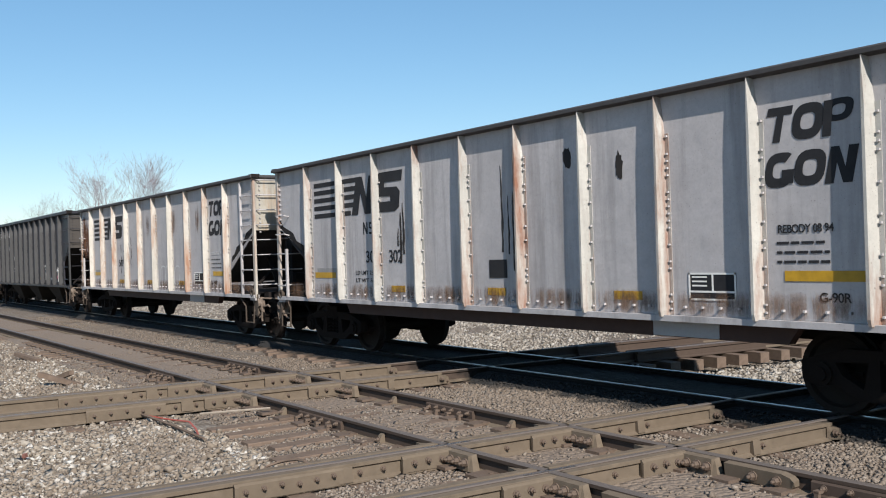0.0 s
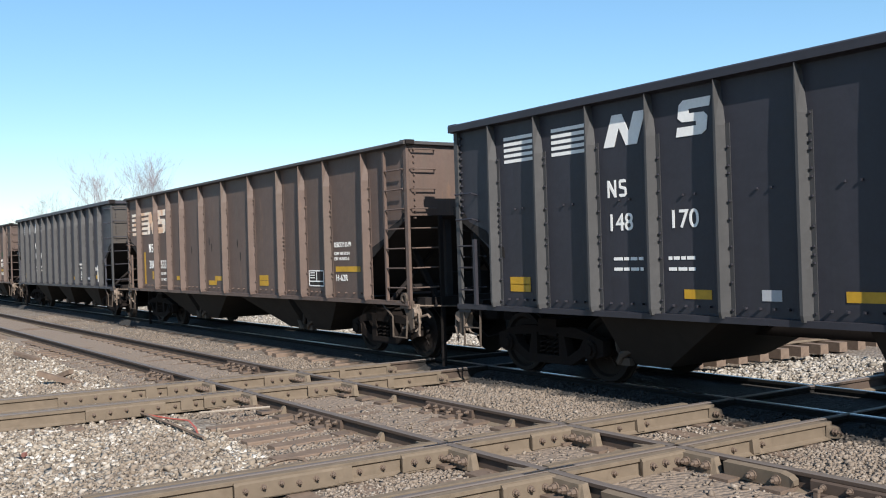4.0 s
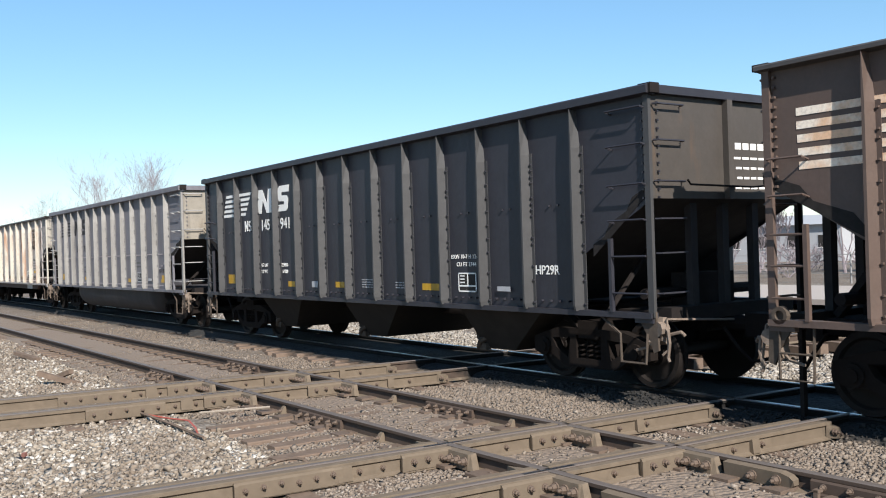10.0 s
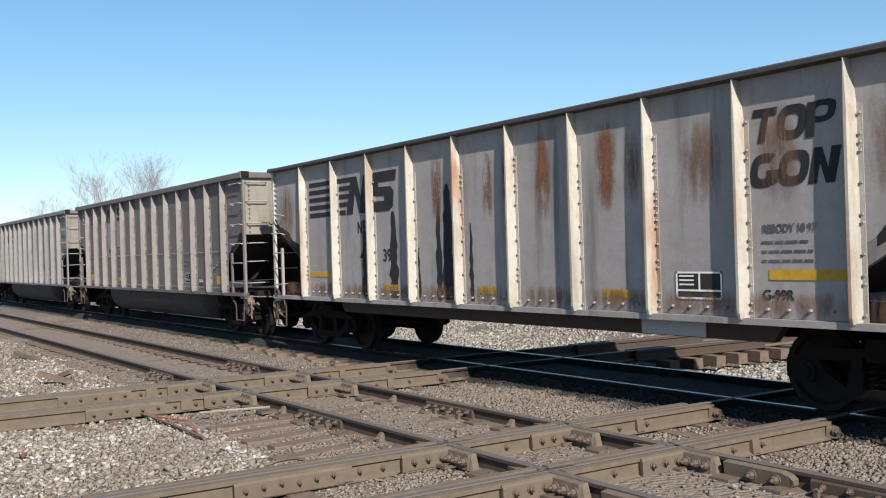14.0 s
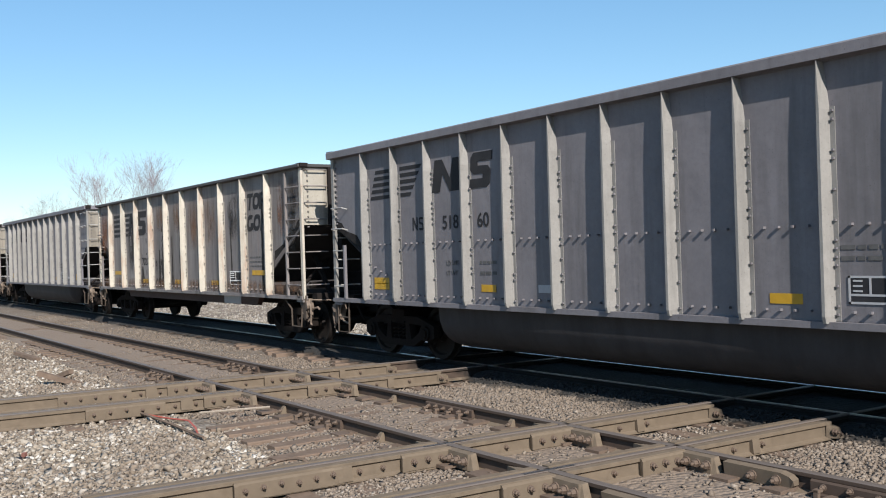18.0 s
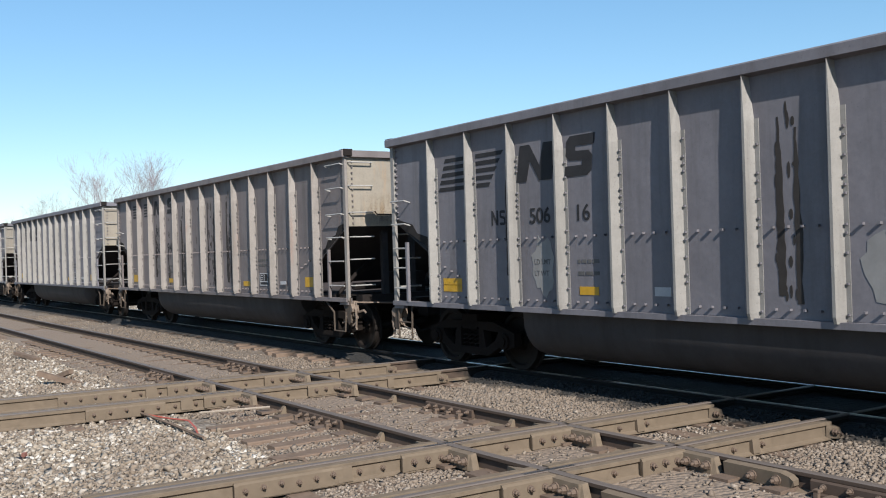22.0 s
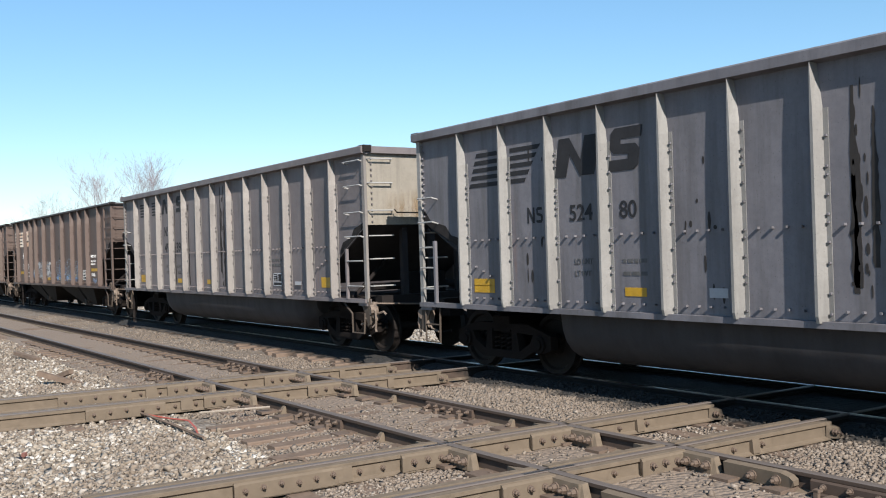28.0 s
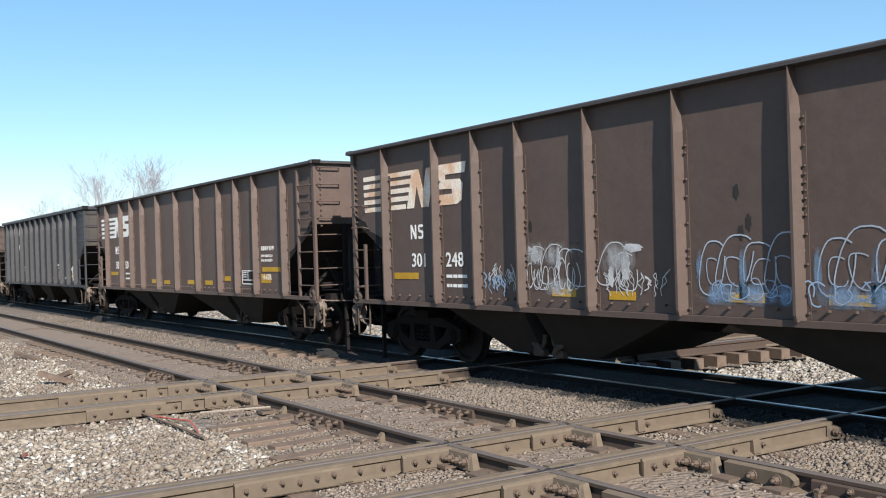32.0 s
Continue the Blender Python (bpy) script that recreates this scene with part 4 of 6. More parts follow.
FACE = -HALF - 0.003
N_SHAPE = [(0.0, 0.0), (0.22, 1.0), (0.46, 1.0), (0.62, 0.42), (0.74, 1.0), (1.02, 1.0), (0.80, 0.0), (0.54, 0.0), (0.38, 0.58), (0.26, 0.0)]
S_SHAPE = [(0.02, 0.0), (0.74, 0.0), (0.88, 0.10), (0.92, 0.48), (0.82, 0.60), (0.40, 0.62), (0.40, 0.74), (0.98, 0.74), (1.02, 1.0), (0.24, 1.0), (0.12, 0.88), (0.08, 0.52), (0.20, 0.40), (0.60, 0.38), (0.60, 0.26), (0.06, 0.26)]
THIN_N = [(0.0, 0.0), (0.0, 1.0), (0.22, 1.0), (0.76, 0.34), (0.76, 1.0), (0.96, 1.0), (0.96, 0.0), (0.74, 0.0), (0.20, 0.66), (0.20, 0.0)]
THIN_S = [(0.0, 0.06), (0.2, 0.0), (0.8, 0.0), (1.0, 0.12), (1.0, 0.46), (0.84, 0.56), (0.24, 0.64), (0.24, 0.82), (0.94, 0.82), (0.94, 0.96), (0.8, 1.0), (0.2, 1.0), (0.02, 0.9), (0.02, 0.56), (0.16, 0.48), (0.76, 0.40), (0.76, 0.17), (0.0, 0.18)]
T_SHAPE = [(0.30, 0.0), (0.50, 0.76), (0.12, 0.76), (0.20, 1.0), (1.08, 1.0), (1.02, 0.76), (0.74, 0.76), (0.56, 0.0)]
M_SPRAY_WHITE = plain("white_spray", (0.62, 0.62, 0.62), 0.7, 0.0, 8, 0.45, 0.8, 0.02)
M_SPRAY_BLUE = plain("blue_spray", (0.30, 0.42, 0.58), 0.7, 0.0, 8, 0.6, 0.7, 0.02)
M_SPRAY_PALE = plain("pale_blue_spray", (0.40, 0.46, 0.53), 0.7, 0.0, 8, 0.5, 0.8, 0.02)
M_SPRAY_GREEN = plain("green_spray", (0.06, 0.15, 0.09), 0.7, 0.0, 8, 0.6, 0.7, 0.02)
M_RUST_MARK = rust_white()
M_FADED = plain("faded_black_stencil", (0.075, 0.073, 0.072), 0.7, 0.0, 20, 1.8, 0.5, 0.02, spec=0.15)
M_GHOST = plain("faded_white_spray", (0.56, 0.56, 0.55), 0.7, 0.0, 8, 0.8, 0.6, 0.02)
M_SOOT_EDGE = plain("soot_edge", (0.030, 0.027, 0.026), 0.9, 0.0, 14, 0.5, 0.8, spec=0.1)
M_SMEAR = plain("pale_smear", (0.235, 0.23, 0.225), 0.7, 0.0, 5)
M_SPLASH = plain("dried_splash", (0.038, 0.034, 0.032), 0.8, 0.0, 12, spec=0.15)
M_PATCH = plain("dark_patch_paint", (0.040, 0.036, 0.034), 0.8, 0.0, 12, spec=0.15)
M_GREY_PATCH = plain("grey_patch_paint", (0.30, 0.29, 0.28), 0.7, 0.0, 12)


def flat(shape, x, z, w, h, lift=0.0):
    """A thin painted shape of unit outline on the side sheet."""
    return Geo().prism([(x + px * w, z + pz * h) for px, pz in shape], FACE - lift - 0.002, FACE - lift + 0.002)


def oval(x, z, w, h, slot=None, n=20, thick=0.27):
    """A slanted ring, open over the slot's angles."""
    ks = [k for k in range(n) if not (slot and slot[0] < 2 * math.pi * (k + 0.5) / n < slot[1])]
    g = Geo()
    verts, seen, faces = [], {}, []
    for k in ks:
        q = []
        for kk, s in ((k, 1.0), (k + 1, 1.0), (k + 1, 1 - 2 * thick), (k, 1 - 2 * thick)):
            key = (kk % n, s)
            if key not in seen:
                ang = 2 * math.pi * kk / n
                cx, cz = math.copysign(abs(math.cos(ang)) ** 0.7, math.cos(ang)), math.copysign(abs(math.sin(ang)) ** 0.7, math.sin(ang))
                pz = 0.5 + 0.5 * cz * s
                seen[key] = len(verts)
                verts.append((x + (0.5 + 0.5 * cx * s + 0.2 * (pz - 0.5)) * w, FACE - 0.002, z + pz * h))
            q.append(seen[key])
        faces.append(tuple(q))
    return g.add(verts, faces)


def joined(*geos):
    g = Geo()
    for o in geos:
        g.add(o.v, o.f)
    return g


def plate(car, name, x0, x1, z0, z1, mat, label="", lift=0.0):
    return part(name, Geo().box(x0, x1, FACE - 0.004 - lift, FACE - lift, z0, z1), mat, car, label)


def framed(car, x0, x1, z0, z1, edge, fill, mid=True):
    """Data panel: a frame with divisions and rows of unreadable small print as bars."""
    p = part("data_panel", Geo().box(x0, x1, FACE - 0.003, FACE, z0, z1), fill, car)
    t = 0.022
    g = Geo()
    for a, b, c, d in ((x0, x1, z0, z0 + t), (x0, x1, z1 - t, z1), (x0, x0 + t, z0, z1), (x1 - t, x1, z0, z1)):
        g.box(a, b, FACE - 0.007, FACE - 0.004, c, d)
    if mid:
        zm = z0 + (z1 - z0) * 0.28
        g.box(x0 + t, x1 - t, FACE - 0.007, FACE - 0.004, zm, zm + t)
        xm = (x0 + x1) / 2
        g.box(xm, xm + t, FACE - 0.007, FACE - 0.004, zm + t, z1 - t)
        for k in range(3):
            zz = z1 - 0.06 - k * 0.05
            if zz > zm + 0.04:
                g.box(x0 + 0.05, xm - 0.07, FACE - 0.007, FACE - 0.004, zz, zz + 0.018)
    part("panel_frame", g, edge, p)


def print_bars(car, x, z, w, rows, mat, h=0.04, gap=0.085):
    g = Geo()
    rnd = random.Random(int(x * 100))
    for r in range(rows):
        a = x
        while a < x + w - 0.05:
            b = min(a + rnd.uniform(0.05, 0.16), x + w)
            g.box(a, b, FACE - 0.003, FACE, z - r * gap, z - r * gap + h)
            a = b + 0.025
    tagged(part("small_print", g, mat, car), kind="stuff")


TEXTS = {}


def pieces(me, mat):
    """Splits a mesh into its separate characters."""
    link = [[] for v in me.vertices]
    for e in me.edges:
        a, b = e.vertices
        link[a].append(b)
        link[b].append(a)
    mark = [-1] * len(link)
    n = 0
    for i in range(len(link)):
        if mark[i] < 0:
            todo = [i]
            mark[i] = n
            while todo:
                for q in link[todo.pop()]:
                    if mark[q] < 0:
                        mark[q] = n
                        todo.append(q)
            n += 1
    out = []
    for k in range(n):
        ids = [i for i, m in enumerate(mark) if m == k]
        at = {i: j for j, i in enumerate(ids)}
        m = bpy.data.meshes.new("letter")
        m.from_pydata([tuple(me.vertices[i].co) for i in ids], [], [[at[v] for v in p.vertices] for p in me.polygons if mark[p.vertices[0]] == k])
        m.materials.append(mat)
        out.append(m)
    return out


def letters(car, words, x, z, h, mat, width=0.0):
    key = (words, h, mat.name, width)
    if key not in TEXTS:
        cu = bpy.data.curves.new("stencil", "FONT")
        cu.body, cu.size, cu.extrude, cu.offset = words, h * 1.38, 0.0015, h * 0.016
        ob = bpy.data.objects.new("stencil", cu)
        scene.collection.objects.link(ob)
        me = bpy.data.meshes.new_from_object(ob)
        bpy.data.objects.remove(ob)
        bpy.data.curves.remove(cu)
        me.materials.clear()
        me.materials.append(mat)
        if width:
            xs = [v.co.x for v in me.vertices]
            k = width / (max(xs) - min(xs))
            for v in me.vertices:
                v.co.x *= k
        TEXTS[key] = pieces(me, mat)
    for me in TEXTS[key]:
        part("letter", me, None, car, at=pose(x, FACE - 0.003, z, 90, 0, 0))


def emblem(car, kind, mat, back=0.0):
    def stripe(shape, x, z, w, h):
        part("stripe", flat(shape, x, z, w, h), mat, car)

    def block(shape, x, z, w, h):
        part("emblem", flat(shape, x, z, w, h, 0.003), mat, car, "bold painted emblem shape")

    bar = [(0, 0), (0, 1), (1, 1), (1, 0)]
    if kind in ("wide", "gon"):  # five stripes that run into a slanted block, then a round one
        x, z, w, h = (0.55, 2.62, 3.05, 0.65) if kind == "wide" else (1.58, 2.62, 3.25, 0.70)
        for k in range(5):
            stripe(bar, x, z + h * k * 0.215, w * (0.45 + 0.03 * k), h * 0.125)
        block(N_SHAPE, x + w * 0.46, z, w * 0.27, h * 0.98)
        block(S_SHAPE, x + w * 0.705, z, w * 0.30, h)
    elif kind == "split":        # upright stripes over two panels, high on the side
        for x0, x1 in ((1.57, 2.35), (2.66, 3.38)):
            for k in range(5):
                stripe(bar, x0, 3.13 + k * 0.082, x1 - x0, 0.047)
        block(N_SHAPE, 3.68 - back, 3.14, 0.72, 0.40)
        block(S_SHAPE, 4.86 - back, 3.14, 0.52, 0.42)
    else:                        # slanted stripes that taper, then a block and a round one
        for k in range(5):
            a, s = 2.83 + k * 0.112, 0.045 * k
            stripe([(0, 0), (0.05, 1), (1, 1), (1, 0)], 1.42 + s, a, 0.78 - s, 0.064)
            stripe([(0, 0), (0, 1), (1, 1), (0.9, 0)], 2.46, a, 0.34 + 0.085 * k, 0.064)
        block([(0.0, 0.0), (0.12, 1.0), (0.36, 1.0), (0.60, 0.40), (0.70, 1.0), (1.02, 1.0), (0.88, 0.0), (0.58, 0.0), (0.36, 0.56), (0.26, 0.0)], 3.46, 2.83, 0.86, 0.52)
        block(S_SHAPE, 4.48, 2.83, 0.60, 0.54)


def initials(car, x, z, h, mat):
    part("initial_shape", flat(THIN_N, x, z, h * 0.72, h), mat, car)
    part("initial_shape", flat(THIN_S, x + h * 0.92, z, h * 0.58, h), mat, car)


def big_words(car, mat):
    """Six slanted block shapes in two rows."""
    shapes = (flat(T_SHAPE, 12.22, 2.94, 0.34, 0.37), oval(12.59, 2.94, 0.36, 0.37), oval(12.98, 3.08, 0.32, 0.23), flat([(0, 0), (0.12, 1), (0.42, 1), (0.30, 0)], 12.94, 2.94, 0.32, 0.36, 0.003),
               oval(12.22, 2.46, 0.36, 0.37, slot=(0.0, 0.9)), flat([(0.55, 0.1), (0.6, 0.5), (1.0, 0.5), (0.95, 0.1)], 12.22, 2.46, 0.36, 0.37, 0.003), oval(12.6, 2.46, 0.36, 0.37), flat(N_SHAPE, 12.96, 2.46, 0.38, 0.37))
    for g in shapes:
        part("block_shape", g, mat, car, "bold slanted block shape")


def ribbon(g, pts, w, lift=0.0):
    for i, (p, q) in enumerate(zip(pts, pts[1:])):
        d = Vector((q[0] - p[0], q[1] - p[1]))
        if d.length < 1e-4:
            continue
        n = Vector((-d.y, d.x)).normalized() * w / 2
        e = d.normalized() * w * 0.3
        y = FACE - 0.004 - lift - 0.00025 * (i % 7)
        g.add([(p[0] - n.x - e.x, y, p[1] - n.y - e.y), (q[0] - n.x + e.x, y, q[1] - n.y + e.y), (q[0] + n.x + e.x, y, q[1] + n.y + e.y), (p[0] + n.x - e.x, y, p[1] + n.y - e.y)], [(0, 1, 2, 3)])


def scribble(car, x0, x1, z0, z1, mat, seed, strokes=9, w=0.018, loops=False):
    rnd = random.Random(seed)
    g = Geo()
    for s in range(strokes):
        cx = x0 + (x1 - x0) * (s + rnd.uniform(0.2, 0.8)) / strokes
        bw = (x1 - x0) / strokes * rnd.uniform(0.6, 1.1)
        zb, zt = z0 + (z1 - z0) * rnd.uniform(0, 0.3), z1 - (z1 - z0) * rnd.uniform(0, 0.3)
        if loops:
            pts = [(cx + bw * 0.6 * math.cos(a) * (1 + 0.15 * math.sin(3 * a + s)), (zb + zt) / 2 + (zt - zb) / 2 * math.sin(a)) for a in [i * 0.33 + s for i in range(rnd.randint(13, 19))]]
        else:
            pts = [(cx + rnd.uniform(-0.6, 0.6) * bw, zb + (zt - zb) * f) for f in (0.0, 0.55, 1.0, 0.35, 0.8, 0.05)[:rnd.randint(3, 6)]]
            fine = []
            for p, q in zip(pts, pts[1:]):
                fine += [(p[0] + (q[0] - p[0]) * i / 4 + 0.03 * math.sin(i * 1.5 + s), p[1] + (q[1] - p[1]) * i / 4) for i in range(4)]
            pts = fine + [pts[-1]]
        ribbon(g, pts, w * rnd.uniform(0.7, 1.4), 0.0019 * (s % 9))
    tagged(part("graffiti", g, mat, car, "sprayed graffiti scribble"), kind="stuff")


def jagged(car, x0, x1, z0, z1, mat, seed, letters_in=5, w=0.035):
    """A tangle of straight slanted strokes with pointed arms, as one sprayed piece."""
    rnd = random.Random(seed)
    g = Geo()
    zm, n = (z0 + z1) / 2, 0
    for c in range(letters_in):
        cx = x0 + (x1 - x0) * (c + 0.5) / letters_in
        step, tall = (x1 - x0) / letters_in, (z1 - z0) * rnd.uniform(0.62, 1.0)
        for s in range(rnd.randint(3, 5)):
            a = rnd.choice((1.15, 1.35, 1.75, 2.1, 0.6, 2.6)) + rnd.uniform(-0.15, 0.15)
            half = tall * (0.5 if 1.0 < a < 2.2 else 0.3)
            ox, oz = rnd.uniform(-0.4, 0.4) * step, rnd.uniform(-0.18, 0.18) * tall
            dx, dz = math.cos(a) * half, math.sin(a) * half
            bow = rnd.uniform(-0.03, 0.03)
            pts = [(cx + ox + dx * f, min(z1, max(z0, zm + oz + dz * f)) + bow * (1 - f * f)) for f in (-1, -0.5, 0, 0.5, 1)]
            ribbon(g, pts, w * rnd.uniform(0.5, 1.3), 0.0019 * (n % 9))
            n += 1
    tagged(part("graffiti", g, mat, car, "sprayed angular graffiti piece"), kind="stuff")


def fill_blob(car, x, z, w, h, mat, seed, lift=0.0):
    """A sprayed or worn patch with a ragged outline."""
    rnd = random.Random(seed)
    n = 22
    pts = []
    for k in range(n):
        a = 2 * math.pi * k / n
        r = rnd.uniform(0.72, 1.08)
        pts.append((x + w / 2 * math.cos(a) * r, z + h / 2 * math.sin(a) * r))
    part("paint_patch", Geo().prism(pts, FACE - 0.002 - lift, FACE + 0.001), mat, car)


def runs(car, x0, x1, z0, z1, mat, seed, n=6):
    """Dark runs dripping down the side, ragged and wider towards the foot."""
    rnd = random.Random(seed)
    for k in range(n):
        x, w = rnd.uniform(x0, x1), rnd.uniform(0.03, 0.10)
        a, b = rnd.uniform(z1 - 0.5 * (z1 - z0), z1), rnd.uniform(z0, z0 + 0.4 * (z1 - z0))
        drip(car, x, a, b, w, mat, seed * 10 + k)


def drip(car, x, a, b, w, mat, seed):
    rnd = random.Random(seed)
    left, right = [], []
    n = 16
    o = 0.0
    for i in range(n):
        f = i / (n - 1)
        ww = w * (0.32 + 0.68 * min(1.0, f * 1.6) ** 0.8) * rnd.uniform(0.65, 1.2)
        o += rnd.uniform(-0.008, 0.008)
        z = a + (b - a) * f
        left.append((x + o - ww * rnd.uniform(0.4, 0.6), z))
        right.append((x + o + ww * rnd.uniform(0.4, 0.6), z))
    part("tar_streak", Geo().prism(left + right[::-1], FACE - 0.0012 - 0.00008 * (seed % 9), FACE + 0.001), mat, car)


STAIN_LIFT = [0]


def smear(car, x, z0, z1, w, mat):
    """A soft stain as a thin layer on the side sheet."""
    STAIN_LIFT[0] = (STAIN_LIFT[0] + 1) % 7
    y = FACE - 0.0065 - 0.0004 * STAIN_LIFT[0]
    part("stain", Geo().box(x - w / 2, x + w / 2, y - 0.0002, y, z0, z1), mat, car)


M_RUST_DEEP = stain("deep_rust_stain", (0.27, 0.11, 0.05), 0.95)
M_END_RUST = stain("end_rust_stain", (0.30, 0.19, 0.09), 0.6, 1.0, "Y")
M_END_SOOT = stain("end_soot_stain", (0.05, 0.045, 0.04), 0.5, 0.6, "Y")
M_RUST_THIN = stain("thin_rust_stain", (0.27, 0.15, 0.085), 0.55, 1.4)
M_SOOT_STAIN = stain("soot_stain", (0.05, 0.046, 0.044), 0.75, 0.8)
M_CHALK = stain("white_spray_haze", (0.62, 0.62, 0.62), 0.6, 0.6)
M_BLUE_HAZE = stain("blue_spray_haze", (0.30, 0.46, 0.66), 0.6, 0.6)


def bubble(car, x, z, w, h, mat, thick=0.025, lean=0.0, part_of=1.0):
    """A sprayed rounded outline."""
    n = 22
    pts = []
    for k in range(int(n * part_of) + 1):
        a = math.pi * 2 * k / n + 0.9
        c, d = math.cos(a), math.sin(a)
        cx, cz = math.copysign(abs(c) ** 0.75, c), math.copysign(abs(d) ** 0.75, d)
        pts.append((x + w / 2 * cx * (1 + 0.12 * math.sin(2 * a)) + lean * cz, z + h / 2 * cz))
    g = Geo()
    ribbon(g, pts, thick)
    tagged(part("graffiti", g, mat, car, "sprayed rounded outline"), kind="stuff")


def splashes(car, x0, x1, z0, z1, mat, seed, n=30):
    """Dried dark drops of uneven size."""
    rnd = random.Random(seed)
    for k in range(n):
        x, z = rnd.uniform(x0, x1), z0 + (z1 - z0) * rnd.random() ** 1.3
        w, h = rnd.uniform(0.007, 0.026), rnd.uniform(0.04, 0.22)
        pts = [(x + w * math.cos(a) * rnd.uniform(0.8, 1.1), z + h / 2 * math.sin(a)) for a in [math.pi * 2 * i / 9 for i in range(9)]]
        part("dark_splash", Geo().prism(pts, FACE - 0.0012 - 0.00005 * k, FACE + 0.001), mat, car)


def end_print(car, x, y, z, w, rows, mat):
    """Unreadable small stencils on the end sheet, as bars."""
    rnd = random.Random(int(z * 100 + w * 10))
    for r in range(rows):
        b = w * rnd.uniform(0.7, 1.0)
        h = 0.085 if r == 0 else 0.03
        zz = z - r * 0.13
        for i in range(4):
            a = y + (w - b) / 2 + b * i / 4
            part("end_stencil", Geo().box(x + 0.001, x + 0.004, a, a + b / 4 - 0.035, zz, zz + h), mat, car)


def yellows(car, spots, h=0.11):
    for x, w, z in spots:
        plate(car, "reflector", x, x + w, z, z + h, M_YELLOW, "yellow reflective strip")


MARKED = {  # bay edges that the marks below are laid out by
    "tub": [0, 1.29, 2.33, 3.4, 4.44, 5.46, 6.45, 7.42, 8.38, 9.34, 10.32, 11.32, 12.34, 13.38, 14.5],
    "gon": [0, 1.4, 2.7, 4.02, 5.42, 6.74, 8.02, 9.38, 10.75, 12.1, 13.5, 14.95],
    "black": [0, 1.3, 2.42, 3.48, 4.52, 5.53, 6.5, 7.48, 8.48, 9.45, 10.43, 11.44, 12.46, 13.5, 14.56],
    "brown": [0, 1.38, 2.87, 3.9, 4.9, 6.26, 7.71, 9.22, 10.65, 11.67, 12.69, 14.1, 15.48],
}


def fit_bays(style, marks):
    """Shifts each mark so that it keeps its place between the side posts."""
    a, b = MARKED[style], [0] + STYLES[style]["posts"] + [STYLES[style]["len"]]
    for ob in marks:
        xs = [v.co.x for v in ob.data.vertices]
        x = ob.matrix_basis.translation.x + (min(xs) + max(xs)) / 2
        ob.matrix_basis = Matrix.Translation((float(np.interp(x, a, b)) - x, 0, 0)) @ ob.matrix_basis


